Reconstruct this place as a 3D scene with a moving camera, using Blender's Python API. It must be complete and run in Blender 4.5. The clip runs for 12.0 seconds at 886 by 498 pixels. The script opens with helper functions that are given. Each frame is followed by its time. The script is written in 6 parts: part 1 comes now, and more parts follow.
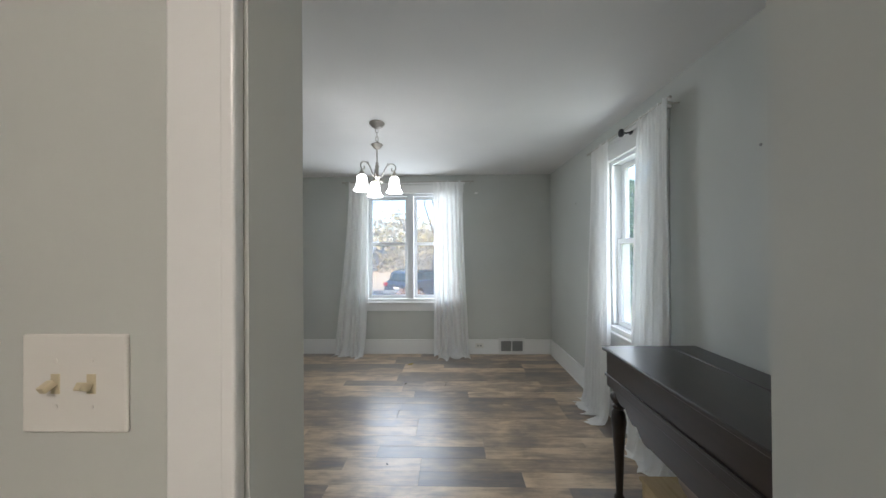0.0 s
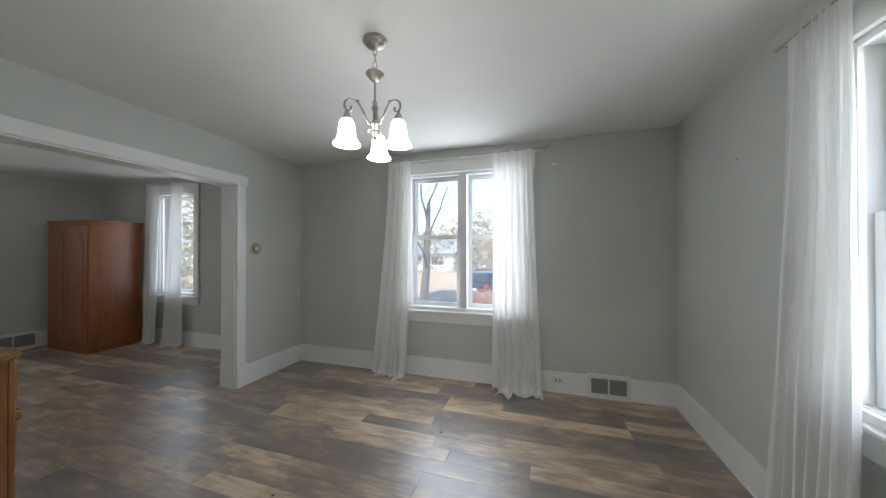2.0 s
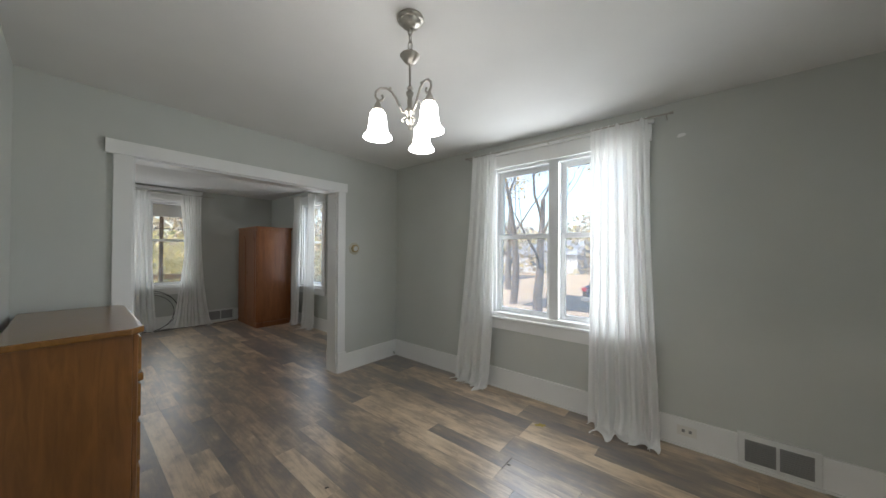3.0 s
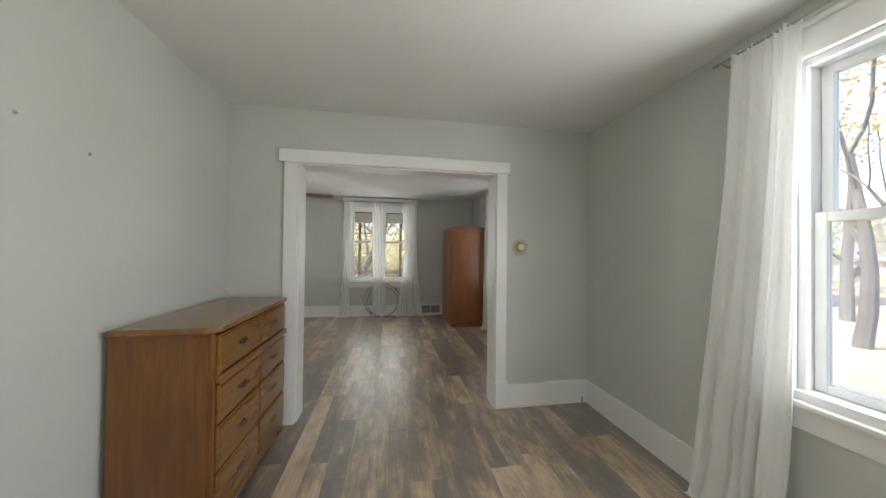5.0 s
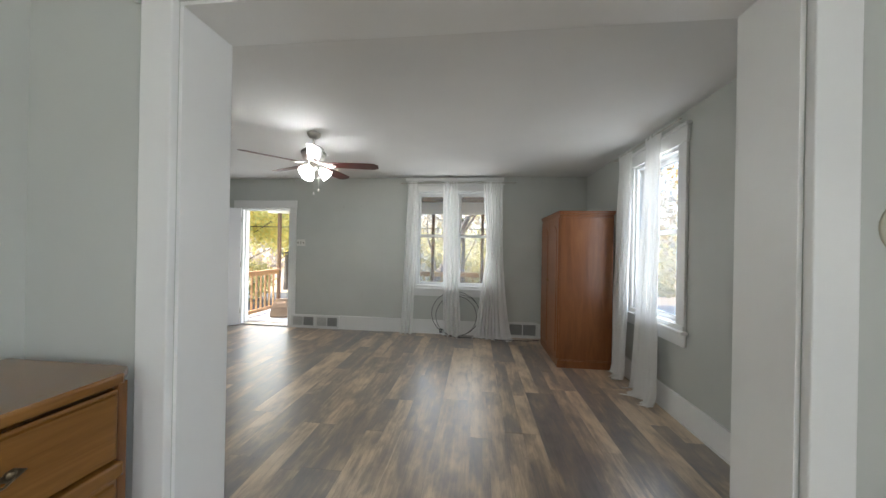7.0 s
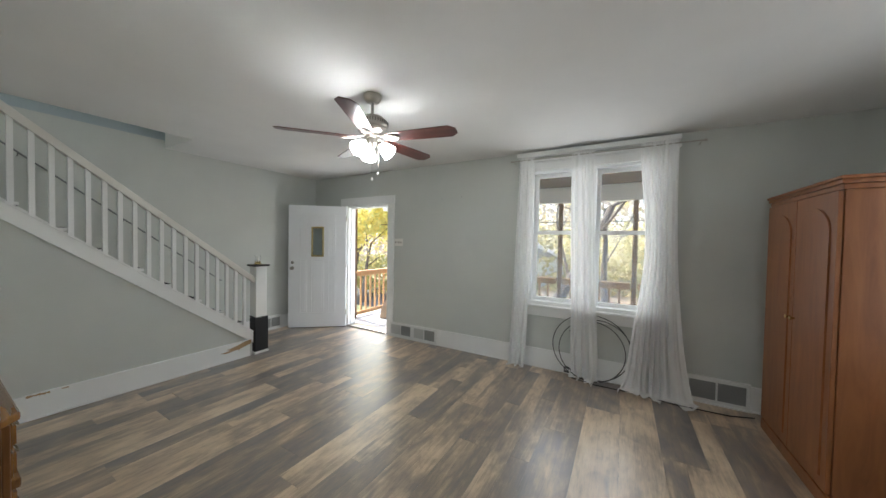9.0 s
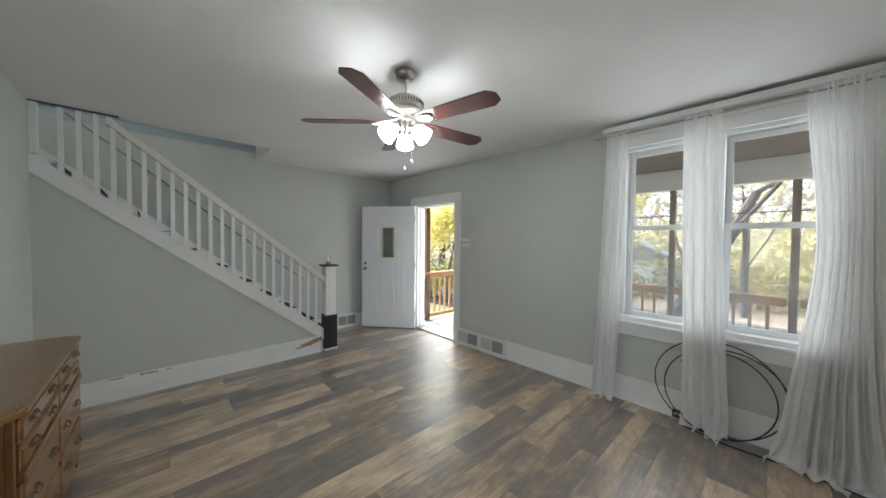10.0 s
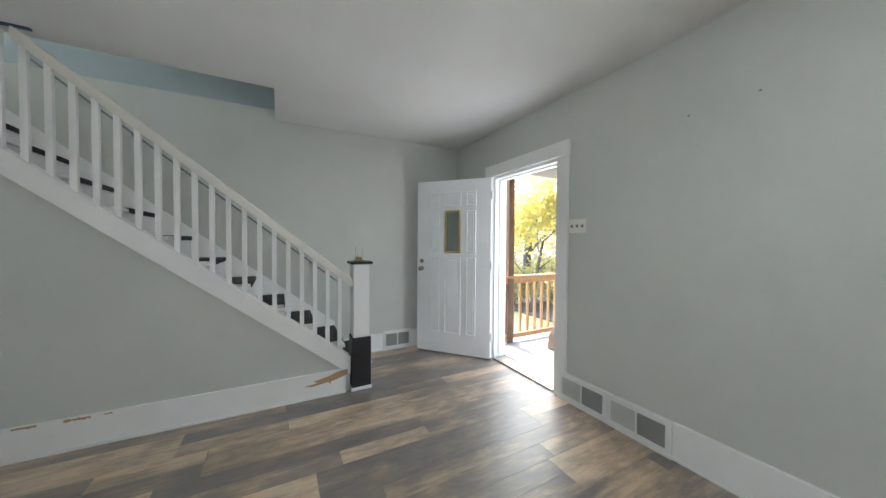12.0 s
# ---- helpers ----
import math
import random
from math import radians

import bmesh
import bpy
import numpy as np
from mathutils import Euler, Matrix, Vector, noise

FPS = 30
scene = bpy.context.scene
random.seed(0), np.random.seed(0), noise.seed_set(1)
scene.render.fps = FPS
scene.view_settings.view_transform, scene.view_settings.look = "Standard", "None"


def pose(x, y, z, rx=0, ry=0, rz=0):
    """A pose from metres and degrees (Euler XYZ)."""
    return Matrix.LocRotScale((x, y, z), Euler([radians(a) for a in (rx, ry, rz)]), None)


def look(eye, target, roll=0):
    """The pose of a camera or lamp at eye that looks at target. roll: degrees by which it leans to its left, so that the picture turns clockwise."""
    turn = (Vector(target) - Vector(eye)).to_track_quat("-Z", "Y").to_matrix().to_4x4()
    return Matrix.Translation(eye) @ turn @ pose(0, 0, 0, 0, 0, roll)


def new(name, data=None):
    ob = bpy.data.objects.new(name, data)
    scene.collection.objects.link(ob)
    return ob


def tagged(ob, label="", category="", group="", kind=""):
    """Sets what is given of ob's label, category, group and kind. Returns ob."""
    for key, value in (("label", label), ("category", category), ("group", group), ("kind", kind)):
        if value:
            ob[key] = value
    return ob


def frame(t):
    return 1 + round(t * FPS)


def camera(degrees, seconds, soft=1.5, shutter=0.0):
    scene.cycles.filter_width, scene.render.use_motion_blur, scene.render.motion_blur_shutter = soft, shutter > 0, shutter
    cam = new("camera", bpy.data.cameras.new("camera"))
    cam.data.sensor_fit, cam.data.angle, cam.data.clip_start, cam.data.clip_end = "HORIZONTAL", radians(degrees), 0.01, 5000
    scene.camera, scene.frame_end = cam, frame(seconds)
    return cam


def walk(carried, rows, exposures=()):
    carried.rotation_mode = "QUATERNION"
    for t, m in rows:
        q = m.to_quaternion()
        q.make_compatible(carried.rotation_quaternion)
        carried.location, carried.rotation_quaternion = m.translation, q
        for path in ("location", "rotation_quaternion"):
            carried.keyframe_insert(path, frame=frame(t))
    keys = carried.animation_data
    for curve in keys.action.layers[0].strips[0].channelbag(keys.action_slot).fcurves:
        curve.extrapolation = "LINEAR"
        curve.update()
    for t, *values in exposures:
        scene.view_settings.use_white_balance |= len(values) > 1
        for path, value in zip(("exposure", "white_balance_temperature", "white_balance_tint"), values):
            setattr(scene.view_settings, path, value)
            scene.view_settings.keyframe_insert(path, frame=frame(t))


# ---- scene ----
cam = camera(110.2, 12.0)
PATH = [
    (0, (0.038, 0.398, 1.472), (-0.016, 2.397, 1.485), -0.4),
    (0.5, (0.024, 0.679, 1.468), (-0.065, 2.677, 1.48), -0.4),
    (1, (0.051, 0.95, 1.431), (-0.134, 2.941, 1.446), -0.4),
    (1.5, (0.102, 1.243, 1.412), (-0.238, 3.214, 1.43), -0.2),
    (2, (0.263, 1.516, 1.417), (-0.336, 3.424, 1.432), -0.1),
    (2.5, (0.411, 1.718, 1.397), (-0.541, 3.476, 1.429), 0.1),
    (3, (0.5, 1.944, 1.423), (-0.776, 3.485, 1.439), 0.3),
    (3.5, (0.534, 2.18, 1.415), (-1.005, 3.457, 1.437), 0.2),
    (5.5, (-0.478, 3.171, 1.391), (-2.474, 3.29, 1.405), 0.8),
    (6, (-0.963, 3.249, 1.379), (-2.963, 3.245, 1.392), 0.8),
    (6.5, (-1.46, 3.206, 1.375), (-3.457, 3.102, 1.384), 0.9),
    (8.5, (-2.931, 3.021, 1.453), (-4.791, 2.284, 1.419), 1.2),
    (9, (-3.19, 3.104, 1.472), (-4.919, 2.102, 1.425), 1.0),
    (9.5, (-3.468, 3.148, 1.464), (-5.024, 1.892, 1.418), 0.8),
    (10, (-3.74, 3.115, 1.467), (-5.105, 1.654, 1.415), 0.5),
    (10.5, (-4.018, 2.929, 1.453), (-5.216, 1.329, 1.403), 0.4),
    (11, (-4.296, 2.618, 1.408), (-5.371, 0.932, 1.362), 0.3),
    (11.5, (-4.518, 2.248, 1.377), (-5.53, 0.524, 1.324), 0.5),
    (12, (-4.813, 1.846, 1.315), (-5.748, 0.079, 1.27), 0.4),
]
walk(cam, [(t, look(eye, target, roll)) for t, eye, target, roll in PATH],
     exposures=[(0.0, 2.3, 6050, 10), (0.5, 2.55, 5950, 10), (1.0, 2.48, 6000, 11), (1.5, 2.3, 6100, 11), (3.5, 2.2, 6500, 10), (5.5, 3.05, 6800, 10), (6.0, 3.35, 6550, 10), (6.5, 3.1, 6350, 10), (8.5, 2.75, 6350, 10), (9.25, 3.05, 6300, 9), (10.0, 2.86, 6200, 8), (12.0, 3.13, 6050, 9)])
# ---- world, sun, exposure ----
world = bpy.data.worlds.new("sky")
scene.world = world
world.use_nodes = True
wn = world.node_tree
sky = wn.nodes.new("ShaderNodeTexSky")
sky.sky_type = "NISHITA"
sky.sun_disc = False
sky.sun_elevation, sky.sun_rotation = radians(46), radians(186)
sky.air_density, sky.dust_density, sky.ozone_density = 1.0, 3.2, 1.0
wn.links.new(sky.outputs[0], wn.nodes["Background"].inputs[0])
wn.nodes["Background"].inputs[1].default_value = 0.15
sun = new("sun", bpy.data.lights.new("sun", "SUN"))
sun.data.energy, sun.data.angle, sun.data.color = 1.4, radians(14), (1.0, 0.98, 0.96)
sun.matrix_world = look((0, 0, 40), (29 * math.sin(radians(6)), 29 * math.cos(radians(6)), 10))


def daylight(name, at, facing, wide, high, watts):
    """The sky's light through one opening: an area lamp that fills it and faces into the room."""
    lamp = new(name, bpy.data.lights.new(name, "AREA"))
    lamp.data.shape, lamp.data.size, lamp.data.size_y = "RECTANGLE", wide, high
    lamp.data.energy, lamp.data.color = watts, (0.93, 0.97, 1.0)
    lamp.matrix_world = look(at, (at[0] + facing[0], at[1] + facing[1], at[2]))


daylight("daylight_dining_north", (-0.55, 4.88, 1.54), (0, -1), 1.2, 1.44, 5.4)
daylight("daylight_dining_east", (1.49, 2.87, 1.53), (-1, 0), 0.58, 1.36, 1.1)
daylight("daylight_living_west", (-6.98, 2.79, 1.55), (1, 0), 1.2, 1.46, 1.7)
daylight("daylight_living_north", (-5.09, 4.88, 1.54), (0, -1), 0.66, 1.44, 1.3)
daylight("daylight_front_door", (-7.105, -0.515, 1.02), (1, 0), 0.84, 1.95, 1.5)
daylight("daylight_stair_head", (-2.85, -1.95, 4.1), (0, 1), 0.85, 1.15, 1.3)

# ---- materials ----
def mat(name):
    m = bpy.data.materials.new(name)
    m.use_nodes = True
    return m, m.node_tree, m.node_tree.nodes["Principled BSDF"]


def nd(nt, kind, **values):
    n = nt.nodes.new("ShaderNode" + kind)
    for key, value in values.items():
        n.inputs[key.replace("_", " ")].default_value = value
    return n


def coords(nt, which="Object", scale=(1, 1, 1)):
    tc = nt.nodes.new("ShaderNodeTexCoord")
    mp = nt.nodes.new("ShaderNodeMapping")
    mp.inputs["Scale"].default_value = scale
    nt.links.new(tc.outputs[which], mp.inputs["Vector"])
    return mp.outputs[0]


def mixed(nt, fac, a, b, blend="MIX"):
    mx = nt.nodes.new("ShaderNodeMix")
    mx.data_type, mx.blend_type = "RGBA", blend
    for socket, value in ((mx.inputs[0], fac), (mx.inputs[6], a), (mx.inputs[7], b)):
        if hasattr(value, "is_linked"):
            nt.links.new(value, socket)
        else:
            socket.default_value = value if isinstance(value, (int, float)) else (*value, 1)
    return mx.outputs[2]


def ramp(nt, fac, lo, hi):
    r = nt.nodes.new("ShaderNodeMapRange")
    r.inputs["From Min"].default_value, r.inputs["From Max"].default_value = lo, hi
    nt.links.new(fac, r.inputs["Value"])
    return r.outputs[0]


def bumped(nt, bsdf, height, strength, distance=0.002):
    b = nt.nodes.new("ShaderNodeBump")
    b.inputs["Strength"].default_value, b.inputs["Distance"].default_value = strength, distance
    nt.links.new(height, b.inputs["Height"])
    nt.links.new(b.outputs[0], bsdf.inputs["Normal"])


def plain(name, color, rough=0.5, metal=0.0, grain=60.0, vary=0.12, bump=0.15, coat=0.0, dist=0.001):
    """A surface with two scales of variation: fine grain and broad patches."""
    m, nt, b = mat(name)
    v = coords(nt)
    fine = nd(nt, "TexNoise", Scale=grain, Detail=4.0)
    wide = nd(nt, "TexNoise", Scale=1.7, Detail=3.0)
    for n in (fine, wide):
        nt.links.new(v, n.inputs["Vector"])
    dark = tuple(c * (1 - vary) for c in color)
    light = tuple(min(1, c * (1 + vary * 0.5)) for c in color)
    base = mixed(nt, ramp(nt, wide.outputs[0], 0.3, 0.7), dark, light)
    base = mixed(nt, 0.25, base, mixed(nt, fine.outputs[0], dark, light))
    nt.links.new(base, b.inputs["Base Color"])
    b.inputs["Roughness"].default_value, b.inputs["Metallic"].default_value = rough, metal
    b.inputs["Coat Weight"].default_value = coat
    if bump:
        bumped(nt, b, fine.outputs[0], bump, dist)
    return m


def wood(name, dark, light, rough=0.35, axis=0, coat=0.2, stretch=9.0, scale=3.0):
    m, nt, b = mat(name)
    sc = [stretch * scale] * 3
    sc[axis] = scale
    v = coords(nt, "Object", tuple(sc))
    n1 = nd(nt, "TexNoise", Scale=1.0, Detail=7.0, Roughness=0.62, Distortion=0.8)
    n2 = nd(nt, "TexNoise", Scale=1.1, Detail=2.0)
    nt.links.new(v, n1.inputs["Vector"])
    nt.links.new(coords(nt, "Object", (2, 2, 2)), n2.inputs["Vector"])
    base = mixed(nt, ramp(nt, n1.outputs[0], 0.3, 0.72), dark, light)
    base = mixed(nt, ramp(nt, n2.outputs[0], 0.25, 0.8), base, mixed(nt, 0.5, base, dark))
    nt.links.new(base, b.inputs["Base Color"])
    b.inputs["Roughness"].default_value, b.inputs["Coat Weight"].default_value = rough, coat
    b.inputs["Coat Roughness"].default_value = 0.25
    bumped(nt, b, n1.outputs[0], 0.12, 0.001)
    return m


def plank_material():
    """Vinyl planks: every plank a mix of tan, umber and slate, with soft blotches along its grain."""
    m, nt, b = mat("plank_vinyl")
    info = nt.nodes.new("ShaderNodeObjectInfo")
    tc = nt.nodes.new("ShaderNodeTexCoord")
    add = nt.nodes.new("ShaderNodeVectorMath")
    add.operation = "MULTIPLY_ADD"
    nt.links.new(info.outputs["Random"], add.inputs[0])
    add.inputs[1].default_value = (37.0, 19.0, 11.0)
    nt.links.new(tc.outputs["Object"], add.inputs[2])

    def noise_at(sc, detail, rough, dist=0.0):
        mp = nt.nodes.new("ShaderNodeMapping")
        mp.inputs["Scale"].default_value = sc
        nt.links.new(add.outputs[0], mp.inputs["Vector"])
        n = nd(nt, "TexNoise", Scale=1.0, Detail=detail, Roughness=rough, Distortion=dist)
        nt.links.new(mp.outputs[0], n.inputs["Vector"])
        return n.outputs[0]

    blotch = noise_at((2.6, 6.5, 1.0), 3.0, 0.55, 0.5)
    cloud = noise_at((6.5, 13.0, 1.0), 4.0, 0.6, 0.4)
    streak = noise_at((3.0, 42.0, 1.0), 5.0, 0.62, 0.5)
    fine = noise_at((16.0, 260.0, 1.0), 3.0, 0.6)
    worn = noise_at((9.0, 120.0, 1.0), 4.0, 0.7, 1.2)

    def math_node(op, x, y=None, z=None):
        n = nt.nodes.new("ShaderNodeMath")
        n.operation = op
        for socket, value in zip(n.inputs, (x, y, z)):
            if value is None:
                continue
            if hasattr(value, "is_linked"):
                nt.links.new(value, socket)
            else:
                socket.default_value = value
        return n.outputs[0]
    pick = nt.nodes.new("ShaderNodeValToRGB")
    stops = [(0.0, (0.105, 0.094, 0.092)), (0.22, (0.165, 0.143, 0.132)), (0.42, (0.240, 0.186, 0.142)), (0.60, (0.395, 0.292, 0.198)),
             (0.78, (0.600, 0.455, 0.305)), (1.0, (0.720, 0.570, 0.400))]
    while len(pick.color_ramp.elements) < len(stops):
        pick.color_ramp.elements.new(0.5)
    for e, (p, c) in zip(pick.color_ramp.elements, stops):
        e.position, e.color = p, (*c, 1)
    # each plank has a tone of its own; clouds and streaks drift about it
    tone = math_node("MULTIPLY_ADD", info.outputs["Random"], 0.52, 0.27)
    tone = math_node("MULTIPLY_ADD", math_node("SUBTRACT", blotch, 0.5), 1.1, tone)
    tone = math_node("MULTIPLY_ADD", math_node("SUBTRACT", cloud, 0.5), 0.55, tone)
    tone = math_node("MULTIPLY_ADD", math_node("SUBTRACT", streak, 0.5), 0.62, tone)
    nt.links.new(tone, pick.inputs[0])
    soft = mixed(nt, ramp(nt, fine, 0.5, 0.8), pick.outputs[0], mixed(nt, 0.35, pick.outputs[0], (0.05, 0.042, 0.036)))
    soft = mixed(nt, ramp(nt, worn, 0.66, 0.76), soft, mixed(nt, 0.45, soft, (0.42, 0.39, 0.36)))
    nt.links.new(soft, b.inputs["Base Color"])
    r = nt.nodes.new("ShaderNodeMapRange")
    r.inputs["To Min"].default_value, r.inputs["To Max"].default_value = 0.26, 0.42
    nt.links.new(streak, r.inputs["Value"])
    nt.links.new(r.outputs[0], b.inputs["Roughness"])
    b.inputs["Specular IOR Level"].default_value = 1.0
    b.inputs["Coat Weight"].default_value, b.inputs["Coat Roughness"].default_value = 0.85, 0.40
    bumped(nt, b, fine, 0.15, 0.0006)
    return m


def cloth_material():
    """Sheer white voile: half scattering, half letting light through."""
    m, nt, b = mat("sheer_voile")
    nt.nodes.remove(b)
    out = nt.nodes["Material Output"]
    v = coords(nt, "Object", (1, 1, 1))
    n = nd(nt, "TexNoise", Scale=420.0, Detail=2.0)
    n2 = nd(nt, "TexNoise", Scale=5.0, Detail=3.0)
    nt.links.new(v, n.inputs["Vector"])
    nt.links.new(v, n2.inputs["Vector"])
    col = mixed(nt, n2.outputs[0], (0.90, 0.90, 0.88), (0.95, 0.95, 0.93))
    d, tl, tp = nd(nt, "BsdfDiffuse"), nd(nt, "BsdfTranslucent"), nd(nt, "BsdfTransparent")
    nt.links.new(col, d.inputs[0])
    nt.links.new(col, tl.inputs[0])
    s1, s2 = nd(nt, "MixShader", Fac=0.18), nd(nt, "MixShader")
    nt.links.new(d.outputs[0], s1.inputs[1])
    nt.links.new(tl.outputs[0], s1.inputs[2])
    nt.links.new(ramp(nt, n.outputs[0], 0.32, 3.2), s2.inputs[0])
    nt.links.new(s1.outputs[0], s2.inputs[1])
    nt.links.new(tp.outputs[0], s2.inputs[2])
    nt.links.new(s2.outputs[0], out.inputs[0])
    return m


def glass_material(name="window_glass", tint=(1, 1, 1), rough=0.0):
    m, nt, b = mat(name)
    b.inputs["Base Color"].default_value = (*tint, 1)
    b.inputs["Transmission Weight"].default_value = 1.0
    b.inputs["Roughness"].default_value, b.inputs["IOR"].default_value = rough, 1.45
    return m


def pane_material(name="window_pane_glass", veil=0.0):
    """A thin pane with a faint mirror; its tint dims the overbright view and a translucent film adds the pale haze over
    it.
    """
    m, nt, b = mat(name)
    nt.nodes.remove(b)
    tp, gl, mx = nd(nt, "BsdfTransparent"), nd(nt, "BsdfGlossy", Roughness=0.02), nd(nt, "MixShader", Fac=0.04)
    lw = nt.nodes.new("ShaderNodeLayerWeight")
    lw.inputs["Blend"].default_value = 0.5
    pw = nt.nodes.new("ShaderNodeMath")
    pw.operation = "POWER"
    nt.links.new(lw.outputs["Facing"], pw.inputs[0])
    pw.inputs[1].default_value = 4.0
    gain = nt.nodes.new("ShaderNodeMath")
    gain.operation = "MULTIPLY_ADD"
    nt.links.new(pw.outputs[0], gain.inputs[0])
    gain.inputs[1].default_value, gain.inputs[2].default_value = 0.55, 0.025
    nt.links.new(gain.outputs[0], mx.inputs[0])
    tp.inputs[0].default_value = (0.86, 0.88, 0.88, 1)
    nt.links.new(tp.outputs[0], mx.inputs[1])
    nt.links.new(gl.outputs[0], mx.inputs[2])
    # haze of the bright outdoors, put into the pane as a pale film
    film = nd(nt, "BsdfTranslucent")
    film.inputs[0].default_value = (0.92, 0.95, 0.97, 1)
    smear = nd(nt, "TexNoise", Scale=3.5, Detail=4.0)
    nt.links.new(coords(nt), smear.inputs["Vector"])
    much = nt.nodes.new("ShaderNodeMapRange")
    much.inputs["From Min"].default_value, much.inputs["From Max"].default_value = 0.3, 0.7
    much.inputs["To Min"].default_value, much.inputs["To Max"].default_value = veil * 0.7, veil * 1.3
    nt.links.new(smear.outputs[0], much.inputs["Value"])
    veiled = nd(nt, "MixShader")
    nt.links.new(much.outputs[0], veiled.inputs[0])
    nt.links.new(mx.outputs[0], veiled.inputs[1])
    nt.links.new(film.outputs[0], veiled.inputs[2])
    nt.links.new(veiled.outputs[0], nt.nodes["Material Output"].inputs[0])
    return m


def glowing(name, color, strength):
    m, nt, b = mat(name)
    b.inputs["Base Color"].default_value = (0.9, 0.9, 0.88, 1)
    b.inputs["Emission Color"].default_value = (*color, 1)
    b.inputs["Emission Strength"].default_value = strength
    b.inputs["Roughness"].default_value = 0.3
    return m


def leaves_material(name, a, b_, c):
    m, nt, b = mat(name)
    geo = nt.nodes.new("ShaderNodeNewGeometry")
    r = nt.nodes.new("ShaderNodeValToRGB")
    r.color_ramp.elements.new(0.5)
    for e, (p, col) in zip(r.color_ramp.elements, ((0.0, a), (0.5, b_), (1.0, c))):
        e.position, e.color = p, (*col, 1)
    nt.links.new(geo.outputs["Random Per Island"], r.inputs[0])
    nt.links.new(r.outputs[0], b.inputs["Base Color"])
    b.inputs["Roughness"].default_value = 0.6
    tl, mx = nd(nt, "BsdfTranslucent"), nd(nt, "MixShader", Fac=0.55)
    nt.links.new(r.outputs[0], tl.inputs[0])
    nt.links.new(b.outputs[0], mx.inputs[1])
    nt.links.new(tl.outputs[0], mx.inputs[2])
    nt.links.new(mx.outputs[0], nt.nodes["Material Output"].inputs[0])
    return m


WALL = plain("grey_green_wall_paint", (0.590, 0.604, 0.566), 0.62, grain=140, vary=0.05, bump=0.10)
BLUEGREY = plain("blue_grey_upper_stairwell", (0.42, 0.49, 0.52), 0.62, grain=140, vary=0.06, bump=0.10)
CEILING = plain("flat_white_ceiling_paint", (0.78, 0.77, 0.745), 0.85, grain=90, vary=0.05, bump=0.2)
TRIM = plain("semi_gloss_white_trim", (0.86, 0.86, 0.84), 0.35, grain=50, vary=0.05, bump=0.08)
DOORWHITE = plain("white_door_paint", (0.84, 0.85, 0.86), 0.38, grain=40, vary=0.04, bump=0.08)
VINYL = plain("white_vinyl_window_frame", (0.82, 0.83, 0.83), 0.3, grain=30, vary=0.03, bump=0.03)
PANE = pane_material("window_pane_glass", 0.07)
VEILED = pane_material("veiled_pane_glass", 0.12)
PLANK = plank_material()
VOILE = cloth_material()
NICKEL = plain("brushed_nickel", (0.50, 0.47, 0.42), 0.36, 1.0, grain=200, vary=0.12, bump=0.05)
BRASS = plain("polished_brass", (0.62, 0.50, 0.26), 0.25, 1.0, grain=80, vary=0.1, bump=0.02)
AGEDBRASS = plain("dull_antique_brass", (0.20, 0.16, 0.105), 0.42, 1.0, grain=80, vary=0.3, bump=0.1)
BLACK = plain("black_plastic", (0.018, 0.018, 0.02), 0.45, grain=120, vary=0.3, bump=0.1)
RUBBER = plain("dark_rubber_tread", (0.022, 0.022, 0.025), 0.7, grain=150, vary=0.3, bump=0.3)
VENTWHITE = plain("white_enamel_register", (0.78, 0.78, 0.76), 0.4, grain=40, vary=0.06, bump=0.05)
VENTLIGHT = plain("light_grey_register_louvres", (0.56, 0.56, 0.54), 0.5, grain=60, vary=0.1, bump=0.05)
VENTDARK = plain("grey_register_louvres", (0.30, 0.30, 0.29), 0.5, grain=60, vary=0.15, bump=0.05)
MAPLE = wood("honey_brown_maple", (0.17, 0.068, 0.012), (0.32, 0.148, 0.030), 0.25, 0, 0.6)
MAPLE_UP = wood("honey_brown_maple_upright", (0.15, 0.055, 0.011), (0.28, 0.114, 0.026), 0.36, 2, 0.25)
CHERRY = wood("red_brown_cherry_veneer", (0.19, 0.060, 0.016), (0.33, 0.120, 0.036), 0.38, 2, 0.25, 7.0, 2.0)
DARKWOOD = wood("dark_espresso_wood", (0.010, 0.006, 0.004), (0.028, 0.015, 0.010), 0.30, 1, 0.35, 9.0, 3.0)
BLADE = wood("mahogany_fan_blade", (0.060, 0.012, 0.008), (0.130, 0.028, 0.020), 0.3, 0, 0.4, 10.0, 4.0)
CEDAR = wood("new_cedar_lumber", (0.42, 0.22, 0.09), (0.62, 0.38, 0.18), 0.6, 2, 0.0, 8.0, 2.5)
POSTBROWN = wood("weathered_brown_post", (0.13, 0.075, 0.045), (0.30, 0.18, 0.11), 0.7, 2, 0.0, 8.0, 2.5)
PORCHFLOOR = plain("pale_porch_concrete", (0.38, 0.39, 0.41), 0.8, grain=30, vary=0.15, bump=0.4)
BAREWOOD = wood("bare_wood_under_paint", (0.40, 0.26, 0.14), (0.52, 0.36, 0.21), 0.7, 0, 0.0)
RAILCREAM = plain("cream_painted_rail", (0.74, 0.71, 0.65), 0.42, grain=50, vary=0.08, bump=0.1)


